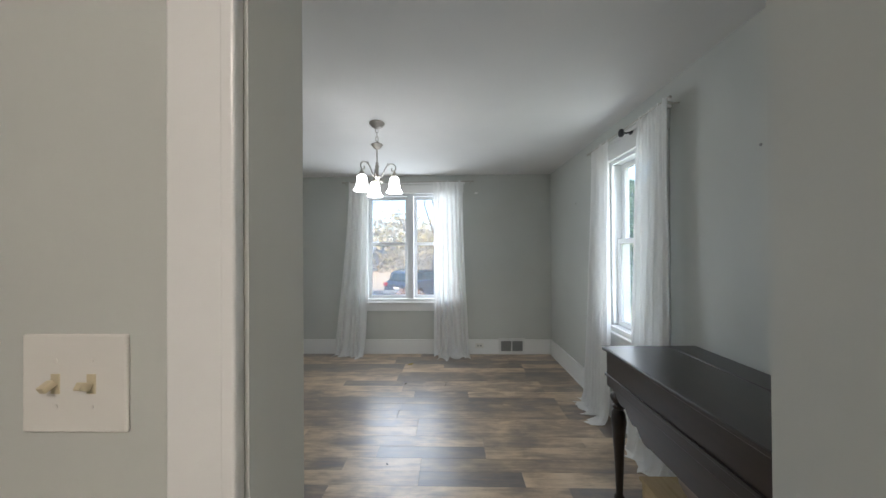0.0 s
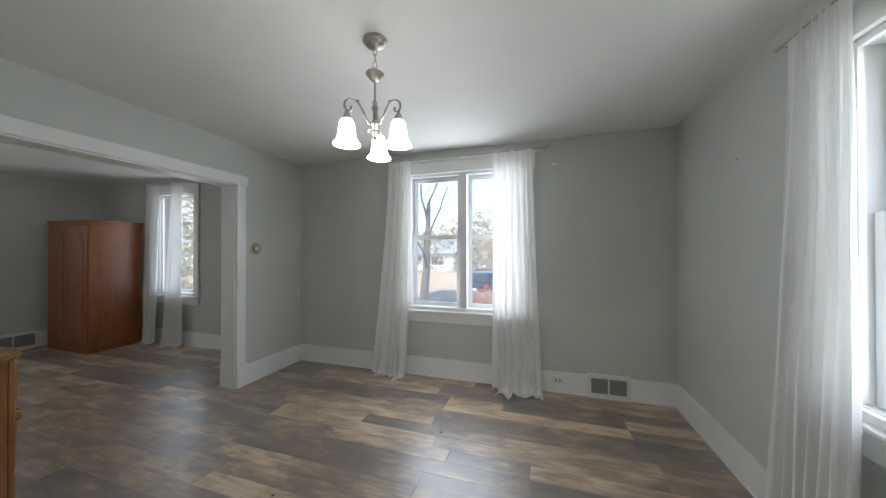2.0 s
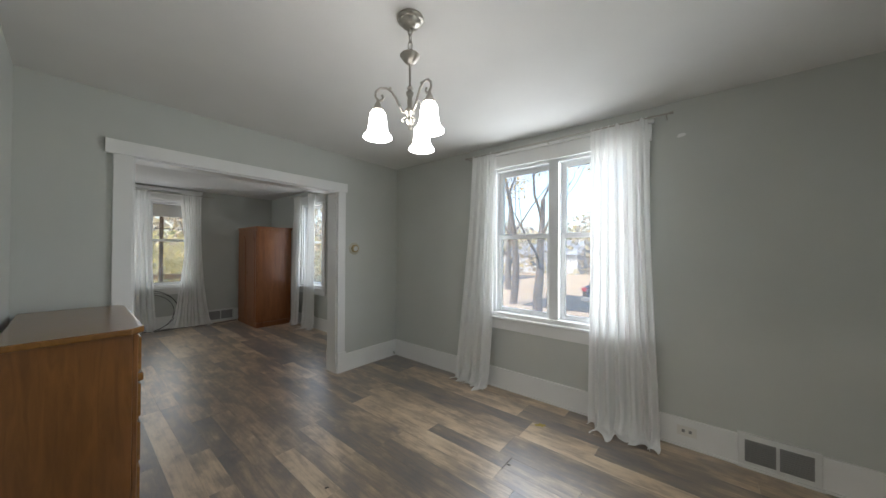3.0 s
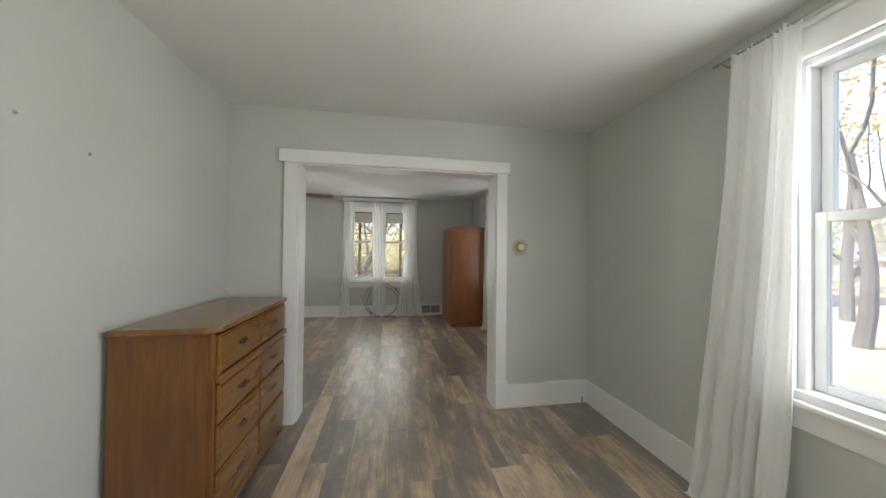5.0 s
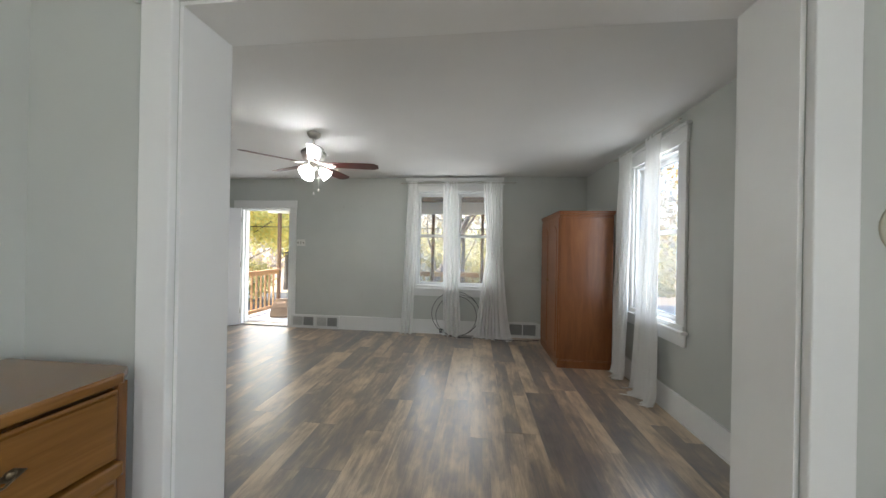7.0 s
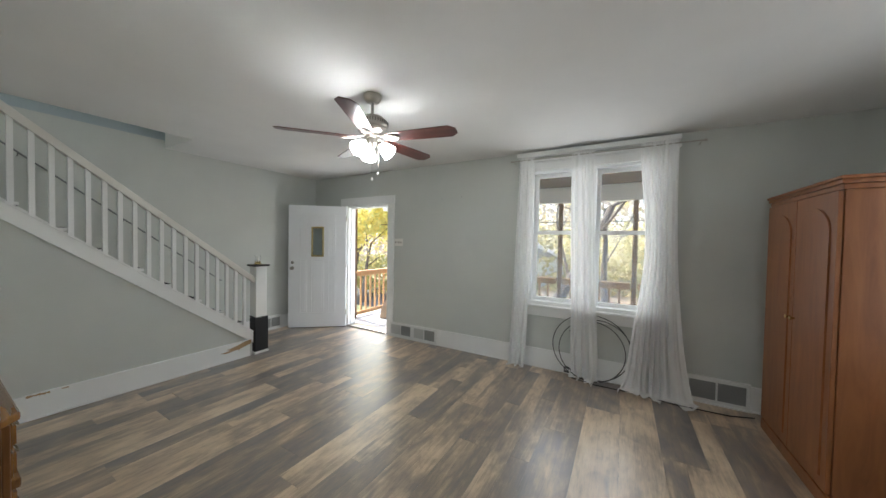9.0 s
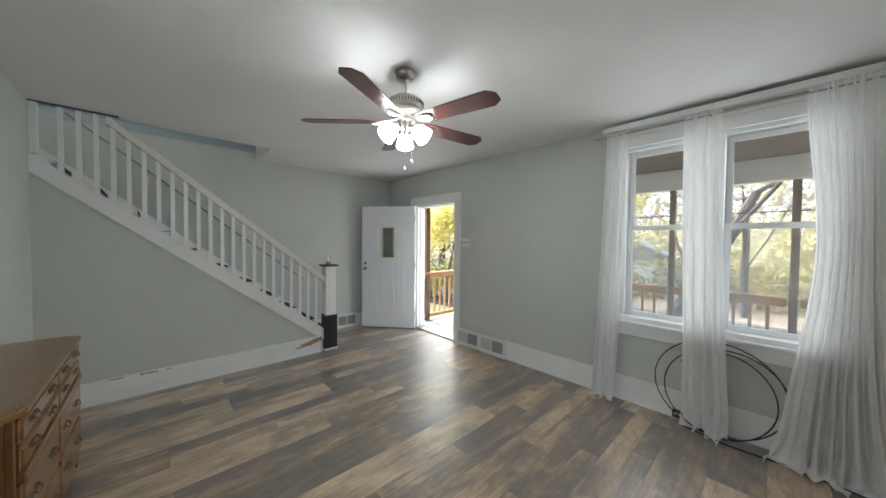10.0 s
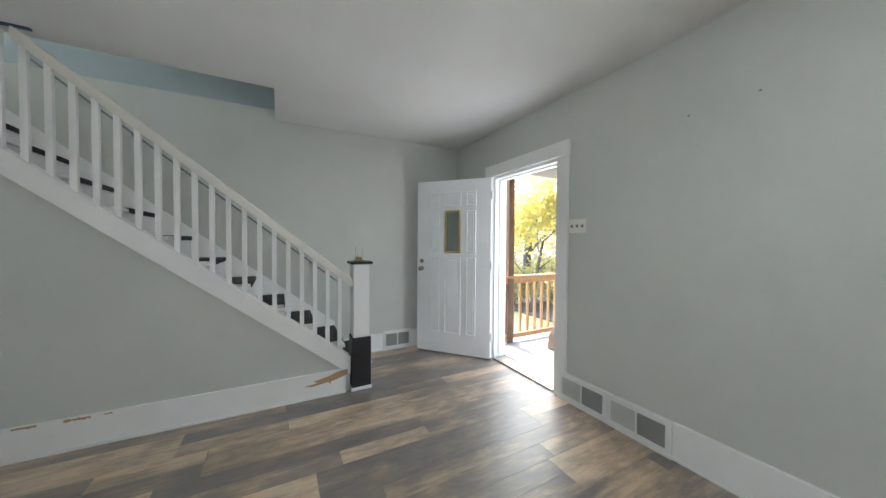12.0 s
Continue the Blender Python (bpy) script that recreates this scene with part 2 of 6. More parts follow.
# ---- mesh helpers ----
def mesh_of(name, bm, material, smooth=False):
    bmesh.ops.recalc_face_normals(bm, faces=bm.faces)
    me = bpy.data.meshes.new(name)
    bm.to_mesh(me)
    bm.free()
    me.materials.append(material)
    if smooth:
        me.polygons.foreach_set("use_smooth", [True] * len(me.polygons))
        me.set_sharp_from_angle(angle=radians(38))
    return me


def part(name, bm, material, parent=None, label="", smooth=False):
    """One mesh object under a thing or under a part."""
    ob = new(name, mesh_of(name, bm, material, smooth))
    if parent is not None:
        ob.parent = parent
    if label:
        ob["label"] = label
    return ob


def thing(name, label, category, at=None, group="", kind=""):
    ob = new(name)
    ob.empty_display_size = 0.1
    if at is not None:
        ob.matrix_basis = at
    return tagged(ob, label, category, group, kind)


def box(bm, x0, x1, y0, y1, z0, z1, bevel=0.0):
    x0, x1, y0, y1, z0, z1 = min(x0, x1), max(x0, x1), min(y0, y1), max(y0, y1), min(z0, z1), max(z0, z1)
    v = [bm.verts.new((x, y, z)) for x in (x0, x1) for y in (y0, y1) for z in (z0, z1)]
    faces = [bm.faces.new([v[i] for i in q]) for q in ((0, 1, 3, 2), (4, 6, 7, 5), (0, 4, 5, 1), (2, 3, 7, 6), (0, 2, 6, 4), (1, 5, 7, 3))]
    if bevel:
        edges = list({e for f in faces for e in f.edges})
        bmesh.ops.bevel(bm, geom=edges, offset=bevel, segments=2, affect="EDGES", profile=0.5)
    return bm


def boxes(*args, bevel=0.0):
    bm = bmesh.new()
    for a in args:
        box(bm, *a, bevel=bevel)
    return bm


def lathe(profile, segs=24, at=(0, 0, 0), bm=None):
    """Profile of (radius, z), turned about the upright axis through at."""
    bm = bm or bmesh.new()
    rings = []
    for r, z in profile:
        if r < 1e-5:
            rings.append([bm.verts.new((at[0], at[1], at[2] + z))])
        else:
            rings.append([bm.verts.new((at[0] + r * math.cos(2 * math.pi * k / segs), at[1] + r * math.sin(2 * math.pi * k / segs), at[2] + z)) for k in range(segs)])
    for a, b in zip(rings, rings[1:]):
        for k in range(segs):
            q = [a[k % len(a)], a[(k + 1) % len(a)], b[(k + 1) % len(b)], b[k % len(b)]]
            q = list(dict.fromkeys(q))
            if len(q) > 2:
                bm.faces.new(q)
    for ring in (rings[0], rings[-1]):
        if len(ring) > 2:
            bm.faces.new(ring)
    return bm


def tube(points, radius, segs=8, bm=None):
    """A round bar along points; radius is a number or one per point."""
    bm = bm or bmesh.new()
    pts = [Vector(p) for p in points]
    rad = radius if isinstance(radius, (list, tuple)) else [radius] * len(pts)
    side, rings = None, []
    for i, p in enumerate(pts):
        d = (pts[min(i + 1, len(pts) - 1)] - pts[max(i - 1, 0)]).normalized()
        if side is None:
            side = d.orthogonal().normalized()
        side = (side - d * side.dot(d)).normalized()
        up = d.cross(side)
        rings.append([bm.verts.new(p + rad[i] * (math.cos(2 * math.pi * k / segs) * side + math.sin(2 * math.pi * k / segs) * up)) for k in range(segs)])
    for a, b in zip(rings, rings[1:]):
        for k in range(segs):
            bm.faces.new((a[k], a[(k + 1) % segs], b[(k + 1) % segs], b[k]))
    bm.faces.new(rings[0])
    bm.faces.new(rings[-1])
    return bm


def prism(outline, axis, a, b, bm=None):
    """A flat outline of (u, v) pushed along an axis from a to b. For axis x, (u, v) is (y, z); y: (x, z); z: (x, y)."""
    bm = bm or bmesh.new()

    def at(u, v, w):
        return {"x": (w, u, v), "y": (u, w, v), "z": (u, v, w)}[axis]
    lo = [bm.verts.new(at(u, v, a)) for u, v in outline]
    hi = [bm.verts.new(at(u, v, b)) for u, v in outline]
    n = len(outline)
    bm.faces.new(lo)
    bm.faces.new(hi)
    for k in range(n):
        bm.faces.new((lo[k], lo[(k + 1) % n], hi[(k + 1) % n], hi[k]))
    return bm


def wall(name, axis, c0, c1, a0, a1, z0, z1, openings=(), material=None, label="grey-green painted plaster wall"):
    """A wall along an axis, between c0 and c1 across it, with openings (from, to, bottom, top)."""
    bm = bmesh.new()

    def piece(p, q, lo, hi):
        if q - p > 1e-4 and hi - lo > 1e-4:
            box(bm, *((p, q, c0, c1) if axis == "x" else (c0, c1, p, q)), lo, hi)
    at = a0
    for p, q, lo, hi in sorted(openings):
        piece(at, p, z0, z1)
        piece(p, q, z0, lo)
        piece(p, q, hi, z1)
        at = q
    piece(at, a1, z0, z1)
    return tagged(part(name, bm, material or WALL), label, "wall", kind="structure")


# ---- the plan ----
CEIL = 2.56
NORTH, EAST, WEST, SOUTH = 4.85, 1.46, -6.95, -1.80
ARCH_E, ARCH_W, LIV_E = -2.75, -2.93, -3.02
DRESS_Y, HOOK_X = 1.71, -0.60
KIT_N, KIT_S = 0.95, 0.80
STAIR_Y = -0.93
THICK = 0.16
N_WIN = (-1.20, 0.10, 0.78, 2.30)
LN_WIN = (-5.46, -4.72, 0.78, 2.30)
E_WIN = (2.55, 3.20, 0.80, 2.25)
W_WIN = (2.14, 3.44, 0.78, 2.33)
F_DOOR = (-0.97, -0.06, 0.0, 2.05)

wall("wall_north", "x", NORTH, NORTH + THICK, WEST - THICK, EAST + THICK, -0.3, CEIL + 2.6, [N_WIN, LN_WIN])
wall("wall_east", "y", EAST, EAST + THICK, -3.0, NORTH, -0.3, CEIL + 2.6, [E_WIN])
wall("wall_west", "y", WEST - THICK, WEST, SOUTH - THICK, NORTH, -0.3, CEIL + 2.6, [W_WIN, F_DOOR])
wall("wall_south", "x", SOUTH - THICK, SOUTH, WEST, -1.0, -0.3, CEIL + 2.6, [(-3.3, -2.4, 3.5, 4.7)])
wall("wall_arch", "y", ARCH_W, ARCH_E, 1.95, NORTH, 0.0, CEIL, [(2.24, 3.93, 0.0, 2.115)])
wall("wall_living_east", "y", LIV_E, ARCH_E, STAIR_Y, 1.95, 0.0, CEIL)
wall("wall_stair_north", "x", STAIR_Y - 0.12, STAIR_Y, LIV_E, -1.9, 0.0, CEIL + 0.25, label="plain plaster wall beside the stairs")
wall("wall_dresser", "x", DRESS_Y - 0.12, DRESS_Y, ARCH_E, HOOK_X, 0.0, CEIL)
wall("wall_hooks", "y", HOOK_X - 0.12, HOOK_X, KIT_N, DRESS_Y - 0.12, 0.0, CEIL)
wall("wall_kitchen_doorway", "x", KIT_S, KIT_N, -2.6, EAST, 0.0, CEIL, [(-0.230, 0.590, 0.0, 2.06)])
wall("wall_kitchen_west", "y", -2.72, -2.6, -3.0, KIT_N, 0.0, CEIL)
wall("wall_kitchen_south", "x", -3.12, -3.0, -2.72, EAST + THICK, -0.3, CEIL)
wall("wall_stair_upper_east", "y", -2.10, -2.0, SOUTH, STAIR_Y, CEIL + 0.2, CEIL + 2.6, label="plain plaster wall at the stair head")
wall("wall_stair_upper_north", "x", -1.05, -0.93, -4.78, -2.0, CEIL + 0.25, CEIL + 2.6, label="plain plaster wall of the stairwell")
wall("wall_stair_upper_west", "y", -4.90, -4.78, SOUTH, -0.93, CEIL + 0.25, CEIL + 2.6, label="plain plaster wall of the stairwell")

# the south wall turns bluer and darker from 2.656 m up
wall("wall_stair_band", "x", SOUTH, SOUTH + 0.004, -4.78, -2.10, 2.656, CEIL + 2.4, [(-3.3, -2.4, 3.5, 4.7)], material=BLUEGREY, label="blue-grey plaster of the upper stairwell")

# wall under the stairs: follows the stringer
STEP_RUN, STEP_RISE, STEP_X0 = 0.2445, 0.192, -5.555
SLOPE = STEP_RISE / STEP_RUN


def stringer_bottom(x):
    return 0.205 + SLOPE * (x + 5.29)


tagged(part("wall_stair_lower", prism([(-5.36, 0.0), (LIV_E, 0.0), (LIV_E, stringer_bottom(LIV_E) + 0.02), (-5.36, stringer_bottom(-5.36) + 0.02)], "y", STAIR_Y - 0.08, STAIR_Y), WALL),
       "grey-green painted wall under the stairs", "wall", kind="structure")

# ceilings, one object a room
tagged(part("ceiling_dining", boxes((ARCH_E, EAST, KIT_N, NORTH, CEIL, CEIL + 0.25)), CEILING), "flat white painted ceiling", "ceiling", kind="structure")
tagged(part("ceiling_living", boxes((WEST, LIV_E, -1.06, 1.95, CEIL, CEIL + 0.25), (WEST, ARCH_W, 1.95, NORTH, CEIL, CEIL + 0.25), (WEST, -4.78, SOUTH, -1.06, CEIL, CEIL + 0.25)), CEILING), "flat white painted ceiling with a stairwell opening", "ceiling", kind="structure")
tagged(part("ceiling_kitchen", boxes((-2.6, EAST, -3.0, KIT_S, CEIL, CEIL + 0.25)), CEILING), "flat white painted ceiling", "ceiling", kind="structure")
tagged(part("ceiling_stair_head", boxes((-4.9, -2.0, SOUTH, -0.93, CEIL + 2.4, CEIL + 2.6)), CEILING), "plain white ceiling over the stairs", "ceiling", kind="structure")
tagged(part("roof", boxes((WEST - 0.6, EAST + 0.6, -3.5, NORTH + 0.6, CEIL + 2.6, CEIL + 2.8)), POSTBROWN), "plain brown roof over the house", "roof", kind="structure")

# floor base under the planks
FLOOR = tagged(part("floor", boxes((WEST - 0.1, EAST + 0.1, -3.0, NORTH + 0.1, -0.12, -0.009)), BLACK), "tan and slate wood-look plank floor with a satin sheen", "floor", kind="structure")


# ---- trim ----
def trim(name, *bxs, bevel=0.004, material=None, label="white painted wood trim", category="trim"):
    return tagged(part(name, boxes(*bxs, bevel=bevel), material or TRIM), label, category, kind="structure")


BB, BT = 0.205, 0.022
def skirting(name, axis, face, inward, a0, a1, h=BB):
    """A baseboard with a small shoe strip; face is the wall's face and inward its side."""
    def b(d, z0, z1, t0=0.0):
        lo, hi = sorted((face + inward * t0, face + inward * d))
        return (a0, a1, lo, hi, z0, z1) if axis == "x" else (lo, hi, a0, a1, z0, z1)
    return trim(name, b(BT, 0.0, h), b(BT + 0.012, 0.0, 0.016, BT + 0.0005), bevel=0.003, label="tall white painted baseboard with a shoe strip", category="baseboard")


skirting("baseboard_north", "x", NORTH, -1, ARCH_E + BT, 0.70)
skirting("baseboard_north_end", "x", NORTH, -1, 1.07, EAST - BT)
skirting("baseboard_east", "y", EAST, -1, KIT_N, NORTH)
skirting("baseboard_arch_north", "y", ARCH_E, 1, 4.045, NORTH)
skirting("baseboard_arch_south", "y", ARCH_E, 1, DRESS_Y, 2.13)
skirting("baseboard_dresser", "x", DRESS_Y, 1, ARCH_E + BT, HOOK_X)
skirting("baseboard_hooks", "y", HOOK_X, 1, KIT_N, DRESS_Y)
skirting("baseboard_west", "y", WEST, 1, 0.86, 3.66, 0.225)
skirting("baseboard_west_end", "y", WEST, 1, 4.13, NORTH - BT, 0.225)
skirting("baseboard_living_north", "x", NORTH, -1, WEST, ARCH_W - BT)
skirting("baseboard_living_east_north", "y", ARCH_W, -1, 4.02, NORTH - BT)
skirting("baseboard_living_east_south", "y", LIV_E, -1, STAIR_Y + BT, 1.95)
skirting("baseboard_stair", "x", STAIR_Y, 1, -5.32, LIV_E)
skirting("baseboard_south", "x", SOUTH, 1, -6.93, -6.28)
skirting("baseboard_south_step", "x", SOUTH, 1, -5.92, -5.32)

# cased opening between the rooms
for side, (fx, dx) in {"dining": (ARCH_E, 1), "living": (ARCH_W, -1)}.items():
    e = fx + dx * 0.024
    trim("casing_arch_" + side, (fx, e, 2.135, 2.24, 0.24, 2.115), (fx, e, 3.93, 4.03, 0.24, 2.115))
    trim("casing_arch_head_" + side, (fx, fx + dx * 0.03, 2.095, 4.05, 2.1155, 2.218))
    trim("casing_arch_plinth_" + side, (fx, fx + dx * 0.036, 2.125, 2.243, 0.0, 0.2395), (fx, fx + dx * 0.036, 3.927, 4.04, 0.0, 0.2395), bevel=0.005)
trim("jamb_arch", (ARCH_W, ARCH_E, 2.24, 2.252, 0.0, 2.102), (ARCH_W, ARCH_E, 3.918, 3.93, 0.0, 2.102), (ARCH_W, ARCH_E, 2.24, 3.93, 2.103, 2.115), bevel=0.001)

# kitchen doorway casing on the kitchen side, with worn paint on its edge
trim("casing_kitchen", (-0.325, -0.235, KIT_S - 0.02, KIT_S, 0.0, 2.06), (0.597, 0.687, KIT_S - 0.02, KIT_S, 0.0, 2.06), (-0.325, 0.687, KIT_S - 0.02, KIT_S, 2.0605, 2.16))
trim("casing_kitchen_bead", (-0.247, -0.229, KIT_S - 0.03, KIT_S - 0.0205, 0.0, 2.06), bevel=0.003)


# ---- windows ----
def sash(parent, name, u0, u1, z0, z1, depth, place, rail=0.042):
    """A sash with its frame and pane; place turns (u, d, z) ranges into a box."""
    fr = part(name, boxes(place(u0, u0 + rail, depth, depth + 0.035, z0, z1), place(u1 - rail, u1, depth, depth + 0.035, z0, z1),
                          place(u0 + rail, u1 - rail, depth, depth + 0.035, z0, z0 + rail), place(u0 + rail, u1 - rail, depth, depth + 0.035, z1 - rail, z1), bevel=0.004), VINYL, parent)
    ob = part("pane", boxes(place(u0 + rail - 0.005, u1 - rail + 0.005, depth + 0.015, depth + 0.019, z0 + rail - 0.005, z1 - rail + 0.005)), VEILED if name == "lower_sash" else PANE, fr, "hazy glass pane" if name == "lower_sash" else "clear glass pane")
    ob.visible_shadow = False
    bm = boxes(place((u0 + u1) / 2 - 0.03, (u0 + u1) / 2 + 0.03, depth - 0.012, depth - 0.0005, z1 - 0.02, z1 - 0.005), bevel=0.003)
    part("sash_lock", bm, VINYL, fr)
    return fr


def window(name, axis, face, outward, opening, units, mid, label, casing=0.105, head=0.13, stool_over=0.03):
    """A window of double-hung units in an opening; outward is +1 or -1 away from the room."""
    u0, u1, z0, z1 = opening

    def place(a, b, d0, d1, lo, hi):
        p, q = sorted((face + outward * d0, face + outward * d1))
        return (a, b, p, q, lo, hi) if axis == "x" else (p, q, a, b, lo, hi)
    w = thing(name, label, "window", kind="structure")
    w.matrix_basis = Matrix.Identity(4)
    part("window_casing", boxes(place(u0 - casing, u0, -0.022, 0, z0 + 0.0105, z1), place(u1, u1 + casing, -0.022, 0, z0 + 0.0105, z1), bevel=0.004), TRIM, w)
    part("head_casing", boxes(place(u0 - casing - 0.012, u1 + casing + 0.012, -0.028, 0, z1 + 0.0005, z1 + head), place(u0 - casing - 0.03, u1 + casing + 0.03, -0.045, 0, z1 + head + 0.0005, z1 + head + 0.025), bevel=0.004), TRIM, w)
    part("window_sill", boxes(place(u0 - casing - stool_over, u1 + casing + stool_over, -0.06, -0.0005, z0 - 0.058, z0 - 0.0305), bevel=0.008), TRIM, w)
    part("sill_fillet", boxes(place(u0 - casing, u1 + casing, -0.03, -0.0005, z0 - 0.0303, z0 + 0.010), bevel=0.003), TRIM, w)
    part("apron", boxes(place(u0 - casing, u1 + casing, -0.022, 0, z0 - 0.165, z0 - 0.0585), bevel=0.004), TRIM, w)
    part("window_frame", boxes(place(u0, u0 + 0.03, 0.004, 0.155, z0, z1), place(u1 - 0.03, u1, 0.004, 0.155, z0, z1), place(u0 + 0.03, u1 - 0.03, 0.004, 0.155, z1 - 0.03, z1),
                               place(u0 + 0.03, u1 - 0.03, 0.004, 0.155, z0, z0 + 0.012), bevel=0.002), VINYL, w)
    for i, (a, b) in enumerate(units):
        if i:
            part("mullion", boxes(place(units[i - 1][1], a, -0.012, 0.14, z0 + 0.012, z1 - 0.03), bevel=0.003), VINYL, w)
        sash(w, "upper_sash", a, b, mid - 0.02, z1 - 0.031, 0.085, place)
        sash(w, "lower_sash", a, b, z0 + 0.013, mid + 0.022, 0.045, place)
    return w


window("window_1", "x", NORTH, 1, N_WIN, [(-1.168, -0.595), (-0.505, 0.068)], 1.578, "white vinyl double-hung window pair with a deep sill")
window("window_2", "y", EAST, 1, E_WIN, [(2.582, 3.168)], 1.545, "white vinyl double-hung window onto a green hedge")
window("window_3", "y", WEST, -1, W_WIN, [(2.172, 2.755), (2.845, 3.408)], 1.60, "white double-hung window pair onto the porch", head=0.10)
window("window_4", "x", NORTH, 1, LN_WIN, [(-5.428, -4.752)], 1.578, "white double-hung window behind sheer curtains")
trim("cornice_window_west", (WEST, WEST + 0.10, 1.985, 3.565, 2.487, 2.535), bevel=0.005, label="white cornice board over the paired windows")

# front door opening: jambs, threshold, casing
trim("casing_front_door", (WEST, WEST + 0.024, -1.085, -0.97, 0.0, 2.05), (WEST, WEST + 0.024, -0.06, 0.055, 0.0, 2.05))
trim("casing_front_door_head", (WEST, WEST + 0.03, -1.105, 0.065, 2.0505, 2.175))
trim("jamb_front_door", (WEST - THICK, WEST, -0.97, -0.945, 0.0, 2.02), (WEST - THICK, WEST, -0.085, -0.06, 0.0, 2.02), (WEST - THICK, WEST, -0.97, -0.06, 2.0205, 2.05), bevel=0.002)
trim("stop_front_door", (WEST - 0.09, WEST - 0.055, -0.945, -0.93, 0.03, 2.02), (WEST - 0.09, WEST - 0.055, -0.10, -0.085, 0.03, 2.02), (WEST - 0.09, WEST - 0.055, -0.93, -0.10, 2.005, 2.02), bevel=0.002)
trim("threshold_front_door", (WEST - THICK - 0.02, WEST + 0.015, -0.945, -0.085, -0.01, 0.018), material=NICKEL, label="aluminium door threshold", category="threshold")


# ---- dining room ----
def turned_leg(height):
    """A turned table leg with a bulb, a vase and a tapering foot."""
    h = height
    prof = [(0.0, 0.0), (0.016, 0.0), (0.024, 0.02), (0.027, 0.05), (0.02, 0.075), (0.028, 0.085), (0.026, 0.10), (0.017, 0.115), (0.021, 0.30 * h), (0.026, 0.5 * h),
            (0.034, 0.66 * h), (0.039, 0.74 * h), (0.034, 0.80 * h), (0.022, 0.835 * h), (0.032, 0.85 * h), (0.034, 0.865 * h), (0.026, 0.88 * h), (0.038, 0.905 * h), (0.041, 0.93 * h), (0.034, 0.955 * h), (0.022, 0.975 * h), (0.02, h), (0.0, h)]
    return prof


def spinet_desk():
    x0, x1, y0, y1, top = 0.915, 1.437, 0.99, 2.205, 0.918
    d = thing("spinet_desk", "dark espresso wooden spinet desk with a scalloped apron and turned legs", "desk")
    part("tabletop", boxes((x0 - 0.012, x0 + 0.3618, y0, y1 + 0.012, top - 0.022, top), bevel=0.006), DARKWOOD, d)
    part("lid", boxes((x0 + 0.3625, x1, y0, y1 + 0.012, top - 0.022, top), bevel=0.004), DARKWOOD, d)
    part("body", boxes((x0 + 0.008, x1 - 0.01, y0 + 0.012, y1 - 0.004, 0.70, top - 0.0225), bevel=0.004), DARKWOOD, d)
    part("moulding", boxes((x0, x0 + 0.0075, y0 + 0.012, y1, 0.752, 0.768), (x0, x1 - 0.01, y1 - 0.0035, y1 + 0.004, 0.752, 0.768), bevel=0.003), DARKWOOD, d)
    # scalloped apron along the front: shallow at the ends, stepping deeper to the middle
    pts = [(y0 + 0.012, 0.6995)]
    n = 60
    for i in range(n + 1):
        u = i / n
        yy = y0 + 0.012 + (y1 - y0 - 0.016) * u
        e = min(u, 1 - u) * 2
        k = max(0.0, min(1.0, (e - 0.13) / 0.5))
        deep = 0.004 + 0.125 * k + 0.024 * abs(math.sin(k * 9.4)) * (1 if e > 0.13 else 0)
        pts.append((yy, 0.70 - deep))
    pts.append((y1 - 0.004, 0.6995))
    part("apron", prism(pts, "x", x0 + 0.012, x0 + 0.03), DARKWOOD, d)
    pts = [(x0 + 0.03, 0.6995)] + [(x0 + 0.03 + 0.46 * i / 24, 0.695 - 0.030 * abs(math.sin(i / 24 * math.pi * 3)) * min(1, i / 5, (24 - i) / 5)) for i in range(25)] + [(x0 + 0.49, 0.6995)]
    part("side_apron", prism(pts, "y", y1 - 0.024, y1 - 0.008), DARKWOOD, d)
    for lx, ly in ((x0 + 0.05, y1 - 0.05), (x1 - 0.06, y1 - 0.05), (x0 + 0.05, y0 + 0.06), (x1 - 0.06, y0 + 0.06)):
        part("leg", lathe(turned_leg(0.70), 20, (lx, ly, 0)), DARKWOOD, d, smooth=True)
    return d


spinet_desk()
# things stored under the desk
PINE = wood("pale_pine_box", (0.45, 0.33, 0.17), (0.60, 0.47, 0.27), 0.6, 1, 0.0)
crate = thing("wooden_box", "pale pine wooden box standing under the dark desk", "box")
part("body", boxes((1.02, 1.36, 2.02, 2.04, 0.0, 0.27), (1.02, 1.36, 1.50, 1.52, 0.0, 0.27), (1.02, 1.04, 1.521, 2.019, 0.0, 0.27), (1.34, 1.36, 1.521, 2.019, 0.0, 0.27), bevel=0.003), PINE, crate)
part("lid", boxes((1.01, 1.37, 1.49, 2.05, 0.2705, 0.288), bevel=0.004), PINE, crate)
bagm = plain("taupe_cloth", (0.30, 0.25, 0.21), 0.9, grain=120, vary=0.3, bump=0.4)
bm = bmesh.new()
bmesh.ops.create_icosphere(bm, subdivisions=4, radius=0.5)
for v in bm.verts:
    k = noise.noise(v.co * 4.0) * 0.12 + noise.noise(v.co * 9.0) * 0.05
    v.co = Vector((v.co.x * 0.26 * (1 + k), v.co.y * 0.34 * (1 + k), max(-0.42, v.co.z + k * 0.4) * 0.34))
bm.transform(Matrix.Translation((1.21, 1.80, 0.29 + 0.143)))
tagged(part("cloth_bundle", bm, bagm, smooth=True), "crumpled taupe cloth bundle resting on the pine box", "bundle")

# hook rail
rail = thing("coat_hook_rail", "white painted board with a row of brushed nickel coat hooks", "coat rack")
part("board", boxes((HOOK_X, HOOK_X + 0.018, 0.97, 1.604, 1.746, 1.810), bevel=0.004), TRIM, rail)


